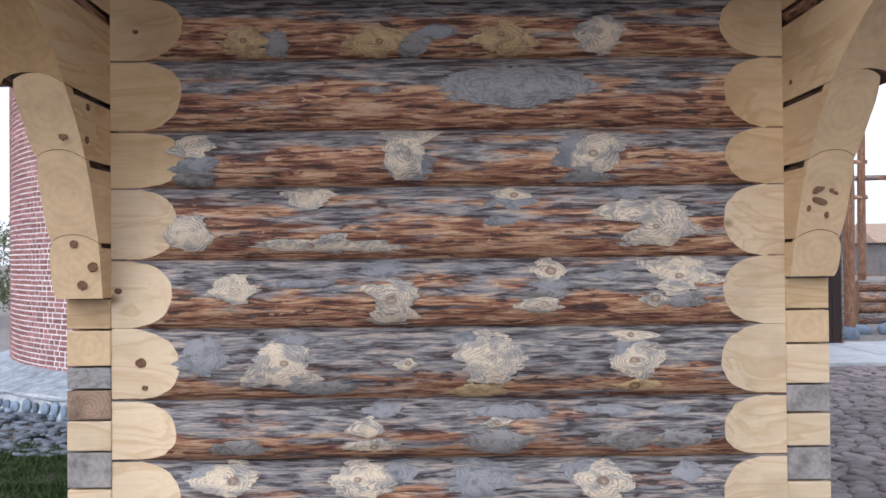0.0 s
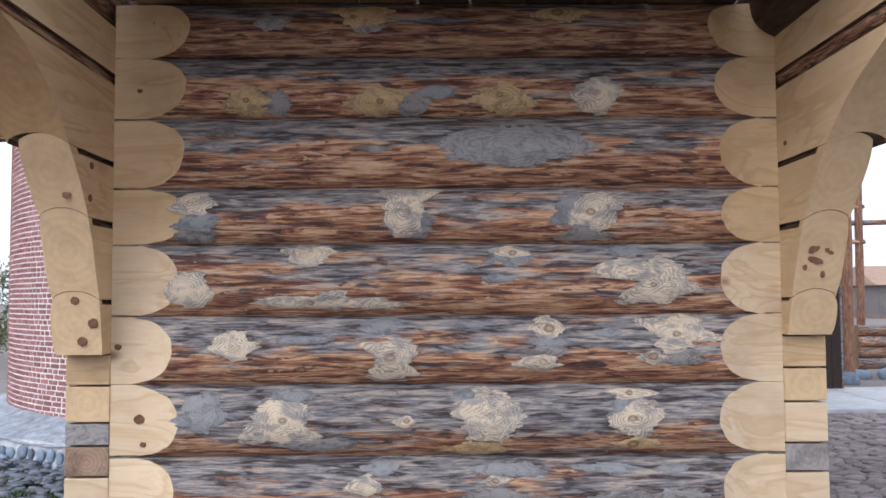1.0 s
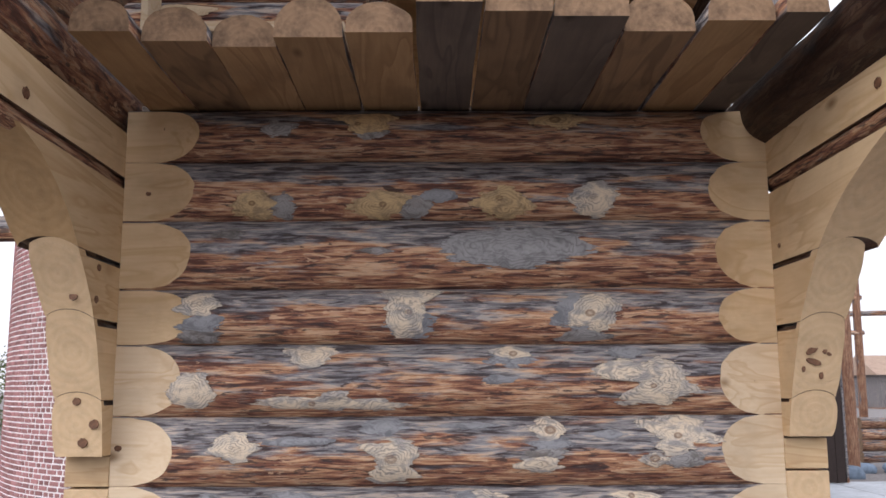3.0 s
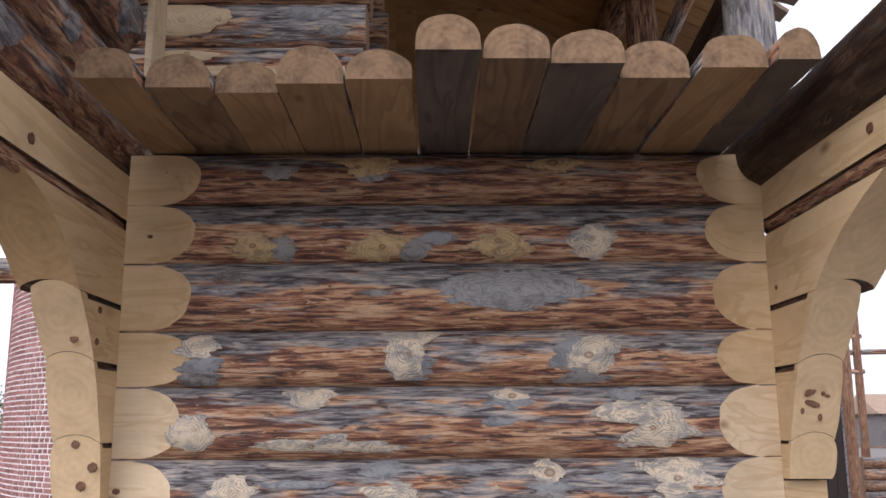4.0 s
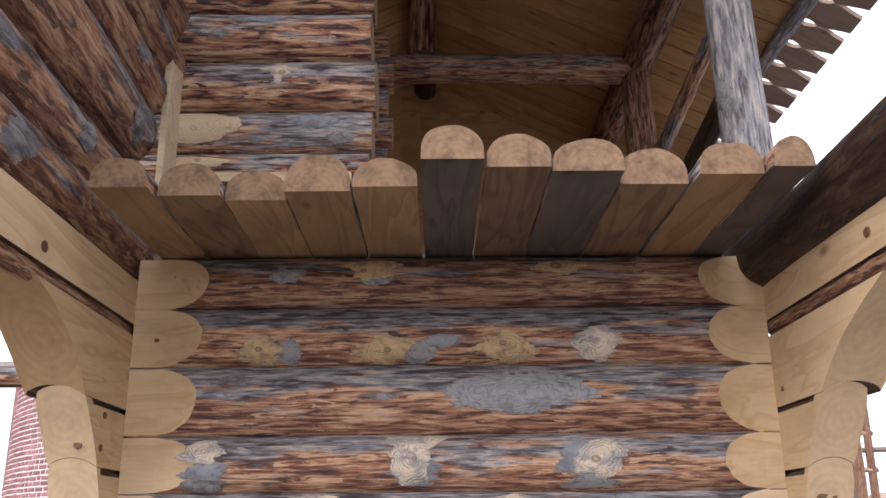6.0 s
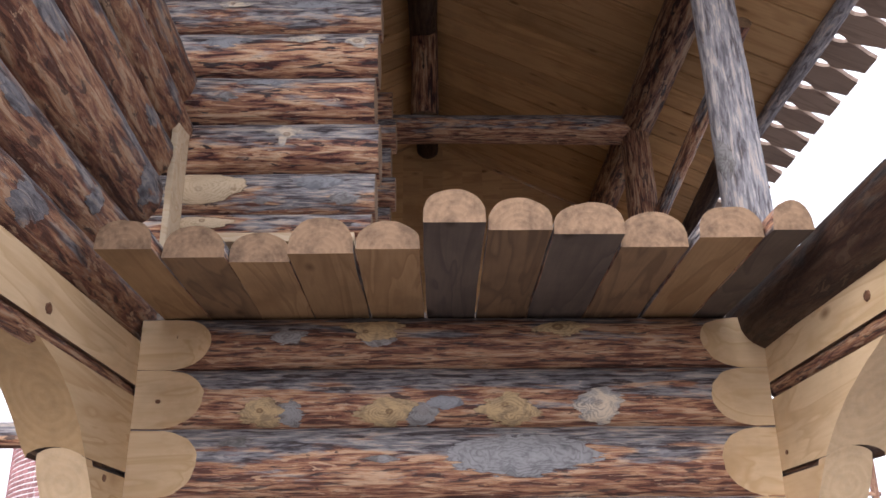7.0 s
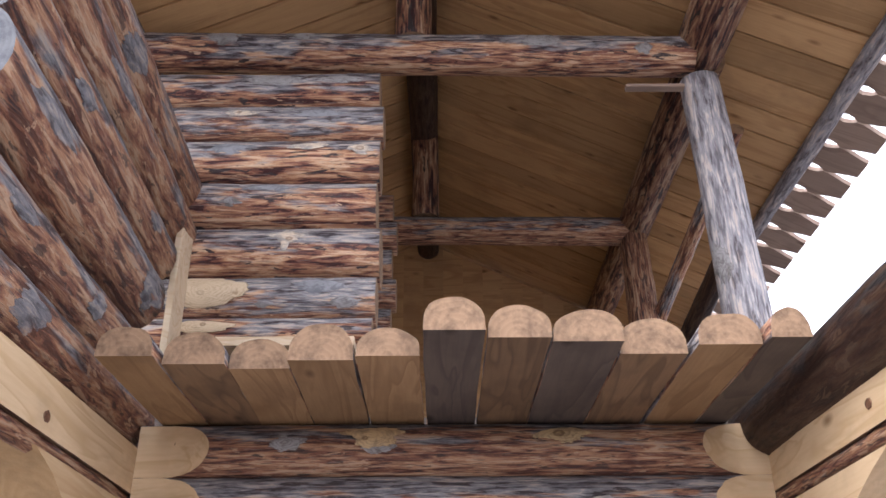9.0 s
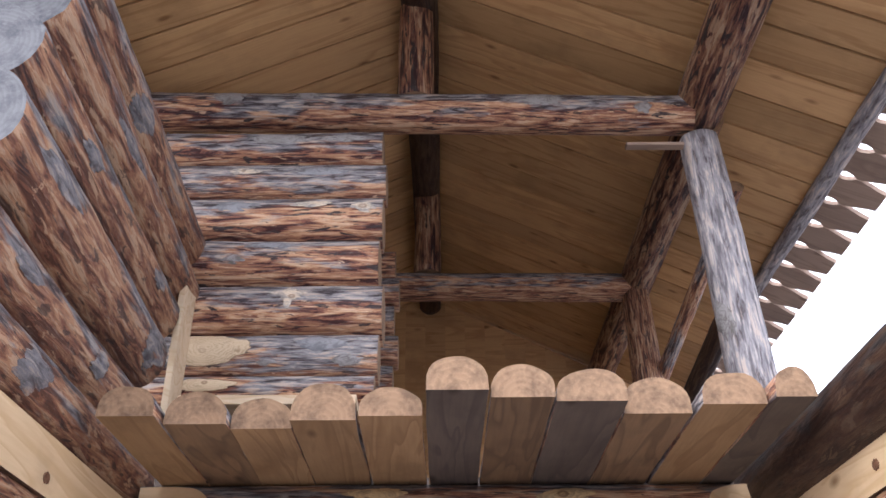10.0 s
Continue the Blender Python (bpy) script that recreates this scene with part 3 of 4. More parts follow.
# ---------------------------------------------------------------- side walls: corbelled ends, pared beams, round logs above
def corbel_log(parent, side, z0, z1, profile, back=3.46, out=1.352, crown=(0.03, 0.03), groove=0.022, taper=0.16, mats=None):
    """A side-wall log along y, front cut to profile (z, y): pared inner face with a dark groove at its top,
    rounded crown (top, and the cup below that rides on the next log), so that neighbours touch along an arc."""
    pz, py = [p[0] for p in profile], [p[1] for p in profile]
    n, m = 12, 10
    cx, cz = side * 1.275, (z0 + z1) / 2
    stations = (0.0, taper * 0.45, taper, 0.45, 1.0)
    bm = bmesh.new()
    wob = random.Random(int(z0 * 1000) + side)
    phase = wob.uniform(0, 9)

    def arc(k, drop):
        u = 2 * k / m - 1
        return -drop * abs(u) ** 2.2

    grid = []
    for i in range(n + 1):
        t = i / n
        row = []
        for k in range(m + 1):
            low, high = z0 + arc(k, crown[1]), z1 + arc(k, crown[0])
            z = low + 0.001 + (high - low - 0.002) * t
            x = HALF + (out - HALF) * k / m
            if k == m:
                x -= 0.012 * abs(2 * t - 1) ** 3
            y = float(np.interp(z, pz, py)) - 0.004 * math.sin(math.pi * t) * math.sin(math.pi * k / m)
            y += 0.003 * noise.noise(Vector((x * 11 + phase, z * 11, side)))
            row.append(Vector((side * x, y, z)))
        grid.append(row)
    layers = []
    for si, st in enumerate(stations):
        layer = []
        for i, row in enumerate(grid):
            vs = []
            for k, p in enumerate(row):
                q = Vector((p.x, p.y + (back - p.y) * st, p.z))
                if k == 0 and i == n and si > 1 and groove:
                    q.x += side * groove
                if k == 0 and 0 < i < n:
                    q.x += side * 0.002 * noise.noise(Vector((q.y * 5, q.z * 9, phase)))
                edge = i in (0, n) or k in (0, m)
                vs.append(bm.verts.new((q.x - cx, q.y, q.z - cz)) if edge or si == 0 else None)
            layer.append(vs)
        layers.append(layer)
    for i in range(n):
        for k in range(m):
            f = bm.faces.new((layers[0][i][k], layers[0][i][k + 1], layers[0][i + 1][k + 1], layers[0][i + 1][k]))
            f.material_index, f.smooth = 1, True
    for a, b in zip(layers, layers[1:]):
        for i in range(n):
            for k, mat in ((0, 0), (m, 0)):
                f = bm.faces.new((a[i][k], a[i + 1][k], b[i + 1][k], b[i][k]))
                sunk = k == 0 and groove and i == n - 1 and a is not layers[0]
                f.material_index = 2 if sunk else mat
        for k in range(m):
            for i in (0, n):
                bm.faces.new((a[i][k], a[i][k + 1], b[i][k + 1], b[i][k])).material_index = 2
    bmesh.ops.recalc_face_normals(bm, faces=bm.faces)
    for e in bm.edges:
        if len(e.link_faces) == 2 and (e.link_faces[0].material_index == 1) != (e.link_faces[1].material_index == 1):
            e.smooth = False
    for v in bm.verts:
        v.co = Vector((v.co.y, -v.co.x, v.co.z))
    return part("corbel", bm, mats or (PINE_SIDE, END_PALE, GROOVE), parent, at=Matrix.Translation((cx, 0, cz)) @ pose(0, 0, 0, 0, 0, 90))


wall_l = root("wall_left", "side wall of pine logs with stepped corbels and round logs above", "log wall", kind="structure")
wall_r = root("wall_right", "side wall of pine logs with stepped corbels under a dark log", "log wall", kind="structure")
CURVE_L = [(1.30, 3.19), (1.40, 3.176), (1.555, 3.145), (1.73, 3.082), (1.84, 3.026), (1.93, 2.966), (2.01, 2.895), (2.07, 2.845), (2.13, 2.783), (2.20, 2.685), (2.262, 2.572), (2.315, 2.40), (2.35, 2.20)]
CURVE_R = [(1.40, 3.212), (1.555, 3.162), (1.70, 3.105), (1.811, 3.045), (1.92, 2.965), (2.03, 2.865), (2.10, 2.775), (2.165, 2.67), (2.24, 2.50), (2.31, 2.30), (2.35, 2.15)]
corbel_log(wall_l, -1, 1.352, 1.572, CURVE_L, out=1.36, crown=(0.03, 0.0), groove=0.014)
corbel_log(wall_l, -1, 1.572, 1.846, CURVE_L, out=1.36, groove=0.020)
# upper left corbels: darker pine and end grain carry the overhead shade as colour
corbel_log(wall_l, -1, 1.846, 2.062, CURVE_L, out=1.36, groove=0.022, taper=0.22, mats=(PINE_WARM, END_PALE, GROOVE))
corbel_log(wall_l, -1, 2.062, 2.322, CURVE_L, out=1.395, crown=(0.012, 0.03), groove=0.0, mats=(PINE_WARM, END_SHADED, GROOVE))
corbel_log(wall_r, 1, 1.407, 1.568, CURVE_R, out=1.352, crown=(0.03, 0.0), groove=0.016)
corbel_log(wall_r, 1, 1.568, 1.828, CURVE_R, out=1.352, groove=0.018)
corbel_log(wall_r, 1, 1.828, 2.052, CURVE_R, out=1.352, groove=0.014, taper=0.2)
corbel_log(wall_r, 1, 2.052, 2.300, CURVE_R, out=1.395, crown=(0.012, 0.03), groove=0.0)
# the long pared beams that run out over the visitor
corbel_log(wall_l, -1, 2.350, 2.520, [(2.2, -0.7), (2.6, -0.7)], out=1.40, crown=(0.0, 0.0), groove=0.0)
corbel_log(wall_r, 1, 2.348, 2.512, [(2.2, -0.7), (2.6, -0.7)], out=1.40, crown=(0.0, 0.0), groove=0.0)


def on_curve(curve, z):
    return float(np.interp(z, [c[0] for c in curve], [c[1] for c in curve])) - 0.003


for at, r in (((-1.085, PLANED - 0.006, 1.122), 0.016), ((-1.07, PLANED - 0.009, 1.035), 0.009), ((-1.10, PLANED, 2.29), 0.008), ((-1.165, PLANED, 1.375), 0.011), ((1.02, PLANED, 1.824), 0.013), ((1.088, PLANED, 1.60), 0.010),
              ((-1.04, PLANED, 2.535), 0.011)):
    dot(wall, at, "y", r, SMALL_KNOT)
for at, r in (((-HALF, 2.45, 2.40), 0.017), ((-HALF, 1.9, 2.44), 0.012), ((-HALF, 3.06, 1.99), 0.012), ((-HALF, 3.05, 1.88), 0.012)):
    dot(wall_l, at, "x", r, SMALL_KNOT)
for at, r in (((HALF, 2.42, 2.417), 0.016), ((HALF, 1.7, 2.40), 0.012), ((HALF, 3.19, 2.08), 0.008)):
    dot(wall_r, at, "-x", r, SMALL_KNOT)
for x, z, r in ((-1.215, 1.462, 0.017), (-1.255, 1.40, 0.017), (-1.272, 1.54, 0.014), (-1.243, 1.885, 0.014)):
    dot(wall_l, (x, on_curve(CURVE_L, z), z), "y", r, SMALL_KNOT, 1.05)
for x, z, r, stretch, turn in ((1.245, 1.705, 0.012, 2.3, -35), (1.287, 1.700, 0.010, 0.8, 0), (1.252, 1.665, 0.012, 2.4, 20), (1.283, 1.618, 0.014, 0.55, 0), (1.303, 1.690, 0.006, 1.6, 30), (1.22, 1.64, 0.011, 0.6, 10)):
    dot(wall_r, (x, on_curve(CURVE_R, z), z), "y", r, SMALL_KNOT, stretch, turn)
for side, owner in ((-1, wall_l), (1, wall_r)):
    pole("bark_strip", (side * 1.228, -0.7, 2.328), (side * 1.228, 3.3, 2.328), 0.032, 0.032, (BARK_WARM, END), owner, 41 + side, "dark strip of bark", segs=14)
LOGS = (BARK_SIDE, END_GREY)
for zc, r, y0, y1, x, mats, scars in (
        (2.632, 0.126, -0.7, 3.42, -1.25, LOGS, [(2.90, -0.01, 0.26, 0.14, SCAR), (2.2, -0.03, 0.2, 0.08, SCAR)]),
        (2.859, 0.113, -0.7, 3.36, -1.25, LOGS, [(3.38, -0.01, 0.16, 0.10, SCAR), (2.75, 0.0, 0.24, 0.07, SCAR)]),
        (3.111, 0.150, 1.66, 3.24, -1.25, LOGS, [(1.42, -0.03, 0.28, 0.15, SCAR), (0.30, -0.01, 0.4, 0.10, SCAR)]),
        (3.372, 0.125, 1.69, 3.40, -1.25, LOGS, [(0.50, -0.02, 0.22, 0.07, SCAR), (1.35, 0.0, 0.2, 0.08, SCAR)]),
        (3.619, 0.134, 1.76, 3.75, -1.25, LOGS, [(1.33, -0.03, 0.26, 0.11, SCAR), (0.7, -0.03, 0.5, 0.05, SCAR)]),
        (3.870, 0.130, 1.50, 3.80, -1.25, LOGS, [(1.05, -0.05, 0.28, 0.12, SCAR)])):
    side_beam = pole("log", (x, y0, zc), (x - 0.055 * (y1 - 1.8) / 1.5, y1, zc + 0.01), r, r * 0.93, mats, wall_l, 20 + zc, segs=36)
    for scar in scars:
        add_knots(side_beam, r * (1 - 0.07 * scar[0] / (y1 - y0)) - 0.001, [scar], int(zc * 10 + scar[0] * 31))
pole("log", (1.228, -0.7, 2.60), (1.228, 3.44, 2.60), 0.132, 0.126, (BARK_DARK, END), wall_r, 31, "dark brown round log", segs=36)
part("edge_board", box_mesh(-1.225, -1.195, 3.44, 3.61, 2.9, 3.60, 0.006), PINE, wall_l, "pale planed board")


# ---------------------------------------------------------------- shelf of half logs
def half_log(x0, x1, y0, h, under, seed):
    """A split log, flat side down, from its tip y0 back over the wall."""
    w, back = x1 - x0, 3.42
    bm = bmesh.new()
    L, n, m = back - y0, 12, 14
    rows = []
    for i in range(n + 1):
        y = L * i / n
        row = []
        for k in range(m + 1):
            a = math.pi * k / m
            d = 0.006 * noise.noise(Vector((y * 3, a * 1.5, seed * 2.3)))
            row.append(bm.verts.new((y, -(w / 2 - 0.002 + d) * math.cos(a) * (1 if 0 < k < m else 1), (h + d) * math.sin(a) ** 0.72 + 0.012 * (1 if 0 < k < m else 0))))
        rows.append(row)
    for a, b in zip(rows, rows[1:]):
        for k in range(m):
            bm.faces.new((a[k], a[k + 1], b[k + 1], b[k])).smooth = True
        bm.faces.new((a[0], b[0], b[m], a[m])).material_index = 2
    for row in (rows[0], rows[-1]):
        bm.faces.new(row).material_index = 1
    bmesh.ops.recalc_face_normals(bm, faces=bm.faces)
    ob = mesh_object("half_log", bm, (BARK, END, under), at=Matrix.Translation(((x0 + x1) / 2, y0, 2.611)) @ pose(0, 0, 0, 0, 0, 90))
    return tagged(ob, "split pine log laid flat side down on the log wall", "shelf board", "half logs of the shelf")


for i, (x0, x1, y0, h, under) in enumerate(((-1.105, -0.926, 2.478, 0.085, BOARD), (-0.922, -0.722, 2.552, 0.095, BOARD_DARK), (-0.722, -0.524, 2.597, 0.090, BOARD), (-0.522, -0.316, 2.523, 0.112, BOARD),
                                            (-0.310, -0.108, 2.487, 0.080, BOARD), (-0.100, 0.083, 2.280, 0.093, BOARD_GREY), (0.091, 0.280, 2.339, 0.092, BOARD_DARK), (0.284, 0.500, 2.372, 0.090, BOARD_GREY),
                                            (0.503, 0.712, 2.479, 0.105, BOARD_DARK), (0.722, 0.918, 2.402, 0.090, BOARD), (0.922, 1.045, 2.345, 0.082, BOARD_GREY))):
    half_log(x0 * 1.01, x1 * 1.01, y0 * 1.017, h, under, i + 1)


# ---------------------------------------------------------------- upper storey
upper = root("upper_wall", "short wall of half-peeled round logs under the roof", "log wall", kind="structure")
PARED = [(0.0, 0.0, 0.15, 0.082), (-0.06, 0.0, 0.12, 0.085), (0.09, 0.01, 0.12, 0.05)]
STAR = [(0.0, 0.03, 0.10, 0.016), (0.0, 0.0, 0.020, 0.075), (0.01, 0.02, 0.055, 0.04)]
UPPER_SCARS = ([(0.40, 0.01, 0.32, 0.07, KNOT_CLEAN)], [(0.39, 0.015, 0.32, 0.17, KNOT_CLEAN, PARED), (0.90, 0.045, 0.26, 0.09, KNOT_BLUE), (1.02, -0.04, 0.16, 0.06, KNOT_GREY), (0.66, -0.05, 0.12, 0.03, KNOT_GREY)], [(0.73, 0.03, 0.18, 0.12, KNOT, STAR)],
               [(0.45, -0.02, 0.12, 0.05, KNOT_GREY), (0.62, 0.06, 0.34, 0.05, KNOT_BLUE)], [(0.42, 0.04, 0.26, 0.08, KNOT_BLUE), (1.06, 0.03, 0.14, 0.07, KNOT), (0.8, 0.05, 0.24, 0.05, KNOT)], [(0.85, 0.02, 0.30, 0.06, KNOT_BLUE), (0.45, 0.02, 0.2, 0.05, KNOT)], [(0.6, 0.02, 0.36, 0.07, KNOT_GREY), (0.95, 0.03, 0.26, 0.06, KNOT_GREY)])
bounds = (3.085, 3.213, 3.43, 3.704, 3.95, 4.20, 4.404, 4.618)
for i, (a, b) in enumerate(zip(bounds, bounds[1:])):
    r = (b - a) / 2 * 1.10
    end = -0.352 + 0.012 * (i % 3)
    up_log = pole("log", (-1.5, 3.62 + r, (a + b) / 2), (end, 3.62 + r, (a + b) / 2), r, r, (BARK_GREY if i in (1, 5) else BARK_UPPER, END), upper, 50 + i, segs=36)
    add_knots(up_log, r, UPPER_SCARS[i], 60 + i)
part("sill_board", box_mesh(-1.2, -0.42, 3.56, 3.80, 3.045, 3.088, 0.004), PINE, upper, "pale planed board")
tie_y, tie_z = 3.95, 4.955
frame_root = root("roof_frame", "open roof frame of round peeled logs", "roof frame", kind="structure")
tie = pole("tie_beam", (-1.8, tie_y, tie_z + 0.03), (1.40, tie_y, tie_z - 0.01), 0.112, 0.118, (BARK_UPPER, END), frame_root, 70, segs=32)
add_knots(tie, 0.116, [(2.33, 0.03, 0.24, 0.13, KNOT_GREY), (1.0, 0.05, 0.16, 0.08, KNOT_GREY), (0.55, 0.02, 0.2, 0.12, KNOT_GREY), (2.9, -0.03, 0.12, 0.07, KNOT_GREY)], 88)
pole("tie_beam", (-1.8, 6.03, tie_z), (1.42, 6.03, tie_z - 0.02), 0.112, 0.112, (BARK, END), frame_root, 71)
pole("king_post", (-0.195, tie_y, tie_z + 0.09), (-0.195, tie_y, 5.78), 0.11, 0.105, (BARK_RED, END), frame_root, 72)
pole("king_post", (-0.15, 6.03, tie_z + 0.09), (-0.15, 6.03, 5.78), 0.11, 0.105, (BARK_RED, END), frame_root, 73)
# the ridge's dark bark also paints in the shadow seen beneath it
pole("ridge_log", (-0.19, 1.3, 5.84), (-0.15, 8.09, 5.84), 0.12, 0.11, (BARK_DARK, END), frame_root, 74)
pole("purlin", (1.47, 1.3, 5.02), (1.47, 4.02, 5.02), 0.148, 0.142, (BARK_RED, END), frame_root, 75, segs=32)
pole("purlin", (1.49, 4.02, 5.0), (1.49, 8.09, 5.0), 0.135, 0.13, (BARK_RED, END), frame_root, 76)
pole("purlin", (-1.85, 1.3, 5.02), (-1.85, 8.09, 5.02), 0.14, 0.14, (BARK, END), frame_root, 77)
silver_post = pole("post", (1.50, 3.98, 2.6), (1.43, 3.98, 4.79), 0.128, 0.108, (BARK_SILVER, END), frame_root, 78, "silvery weathered log post", segs=32)
add_knots(silver_post, 0.12, [(1.02, -0.055, 0.26, 0.12, KNOT_GREY)], 91)
pole("post", (1.52, 6.03, 2.6), (1.46, 6.03, 4.95), 0.12, 0.11, (BARK_WARM, END), frame_root, 79)

# roof: sheathing boards down both slopes, eaves beam and carved roof planks
roof = root("roof", "plank roof with sheathing boards and carved plank ends", "roof", kind="structure")
RX, RZ, PITCH, EAVE = -0.19, 5.95, 0.483, 2.285
slope = math.atan(PITCH)


def roof_board(side, y, w, thick, x_end, lift, mat, seed, name="sheathing_board", tip=False):
    run = (x_end - RX) if side > 0 else (x_end - RX)
    L = run / math.cos(slope)
    if not tip:
        bm = box_mesh(0, L, -w / 2 + 0.008, w / 2 - 0.008, 0, thick, 0.003)
    else:
        bm = bmesh.new()
        half = [(0, 0.485), (L - 0.36, 0.485), (L - 0.32, 0.40), (L - 0.275, 0.355), (L - 0.235, 0.40), (L - 0.205, 0.485), (L - 0.17, 0.475), (L - 0.10, 0.40), (L - 0.05, 0.335), (L, 0.30)]
        out = [(x, -f * w) for x, f in half] + [(x, f * w) for x, f in reversed(half)]
        vs = [bm.verts.new((x, yy, 0)) for x, yy in out]
        f = bm.faces.new(vs)
        ext = bmesh.ops.extrude_face_region(bm, geom=[f])
        for v in ext["geom"]:
            if isinstance(v, bmesh.types.BMVert):
                v.co.z += thick
        bmesh.ops.recalc_face_normals(bm, faces=bm.faces)
    d = Vector((side * math.cos(slope), 0, -math.sin(slope)))
    yv = Vector((0, side, 0))
    m = Matrix((d, yv, d.cross(yv))).transposed().to_4x4()
    m.translation = Vector((RX, y, RZ)) + m.to_3x3() @ Vector((0, 0, lift))
    part(name, bm, mat, roof, at=m)


# the unseen front overhang starts this far forward to shade the upper wall
yy, rng = 1.35, random.Random(5)
while yy < 8.1:
    w = rng.uniform(0.22, 0.28)
    roof_board(1, yy + w / 2, w, 0.025, EAVE - 0.02, rng.uniform(0, 0.004), ROOF, yy)
    roof_board(-1, yy + w / 2, w, 0.025, EAVE - 0.02, rng.uniform(0, 0.004), ROOF, yy)
    yy += w
yy = 1.35
while yy < 8.1:
    roof_board(1, yy + 0.135, 0.27, 0.03, EAVE + 0.335, 0.075, ROOF_PLANK, yy, "roof_plank", True)
    roof_board(-1, yy + 0.135, 0.27, 0.03, EAVE + 0.335, 0.075, ROOF_PLANK, yy, "roof_plank", True)
    yy += 0.27
eave_z = RZ - PITCH * (EAVE - RX)
for s in (1, -1):
    x = RX + s * (EAVE - RX) - s * 0.0
    pole("eaves_beam", (x, 1.3, eave_z + 0.0), (x, 8.1, eave_z + 0.0), 0.055, 0.055, (BARK_SILVER, END_GREY), roof, 90 + s)


# hidden behind the shelf; added to stop ground light from brightening the roof
floor = root("unseen_floor", "unseen board floor of the upper storey that keeps ground bounce off the roof", "floor", kind="structure")
x = -1.9
while x < 1.75:
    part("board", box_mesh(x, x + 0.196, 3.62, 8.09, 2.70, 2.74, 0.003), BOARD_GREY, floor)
    x += 0.2
# closure added at the back to block light from the roof space
gable = root("added_gable", "added rear closure of upright brown boards that darkens the roof space", "gable", kind="structure")
x = -2.4
while x < 2.1:
    top = RZ - PITCH * abs(x + 0.1 - RX) - 0.02
    bm = box_mesh(x, x + 0.2, 8.1, 8.13, 2.5, top, 0)
    for v in bm.verts:
        if v.co.z > 3:
            v.co.z = RZ - PITCH * abs(v.co.x - RX) - 0.012
    part("board", bm, ROOF, gable)
    x += 0.2
# out of view; added to keep side light out of the upper storey
flank = root("unseen_flank", "unseen plank flank that blocks light from under the left eave", "plank wall", kind="structure")
z = 2.76
while z < 4.85:
    part("board", box_mesh(-2.02, -1.99, 3.9, 8.09, z, z + 0.2, 0.001), ROOF_PLANK, flank)
    z += 0.2

# ---------------------------------------------------------------- ground and surroundings
def sheet(name, x0, x1, y0, y1, z, mat, label, cat, n=40, amp=0.0):
    bm = bmesh.new()
    grid = [[bm.verts.new((x0 + (x1 - x0) * i / n, y0 + (y1 - y0) * j / n, z + amp * noise.noise(Vector((i * 0.7, j * 0.7, z))))) for j in range(n + 1)] for i in range(n + 1)]
    for i in range(n):
        for j in range(n):
            bm.faces.new((grid[i][j], grid[i + 1][j], grid[i + 1][j + 1], grid[i][j + 1])).smooth = True
    return tagged(mesh_object(name, bm, mat), label, cat, kind="structure")


sheet("ground", -400, 400, -400, 400, 0.0, GROUND, "wide trodden gravelly ground round the building", "ground", 8)

tower = root("brick_tower", "round red brick tower on a blue fieldstone base", "tower", at=(-1.40, 12.29, 0))
TR, TZ = 4.0, 0.36


def drum(r0, r1, z0, z1, segs=96):
    bm = bmesh.new()
    bmesh.ops.create_cone(bm, cap_ends=True, segments=segs, radius1=r0, radius2=r1, depth=z1 - z0)
    bmesh.ops.translate(bm, vec=(0, 0, (z0 + z1) / 2), verts=bm.verts)
    return bm


part("mortar_core", drum(TR + 0.021, TR + 0.021, TZ, 12.0, 160), MORTAR, tower, "pale mortar")
part("plinth", drum(4.70, 4.56, -0.1, 0.25), PLINTH, tower, "pale stone and mortar plinth")
cap = drum(4.60, 4.03, 0.24, 0.38, 200)
bmesh.ops.subdivide_edges(cap, edges=[e for e in cap.edges if abs(e.verts[0].co.z - e.verts[1].co.z) > 0.05], cuts=9)
for v in cap.verts:
    p = v.co * 2.2
    v.co.z += 0.030 * noise.noise(p) + 0.014 * noise.noise(p * 3.1)
    v.co.x, v.co.y = v.co.x * (1 + 0.006 * noise.noise(p * 2.3)), v.co.y * (1 + 0.006 * noise.noise(p * 2.3))
part("plinth_cap", cap, CAPSTONE, tower, "blue-grey sloping plinth cap")
def brick_shape(half):
    bm = bmesh.new()
    bmesh.ops.create_cube(bm, size=1)
    for v in bm.verts:
        v.co = Vector((v.co.x * 2 * half, v.co.y * 0.06, v.co.z * 0.040))
    bmesh.ops.bevel(bm, geom=bm.edges[:], offset=0.003, segments=1, affect="EDGES")
    me = bpy.data.meshes.new("brick")
    bm.to_mesh(me)
    bm.free()
    me.materials.append(BRICK)
    return me


def scatter(name, parent, placed, chosen, label, mat):
    """The chosen pieces as objects of their own on shared meshes, the others joined into one."""
    verts, faces = [], []
    for i, (me, m) in enumerate(placed):
        if i in chosen:
            ob = new(name, me)
            ob.parent = parent
            ob.matrix_basis = m
            continue
        k = len(verts)
        verts += [tuple(m @ v.co) for v in me.vertices]
        faces += [tuple(k + j for j in p.vertices) for p in me.polygons]
    me = bpy.data.meshes.new(name + "_field")
    me.from_pydata(verts, [], faces)
    me.materials.append(mat)
    rest = new(name + "_field", me)
    rest.parent = parent
    tagged(rest, label, kind="stuff")


stretcher, header_me = brick_shape(0.072), brick_shape(0.034)
rng = random.Random(11)
course, placed, near = 0, [], []
z = TZ + 0.03
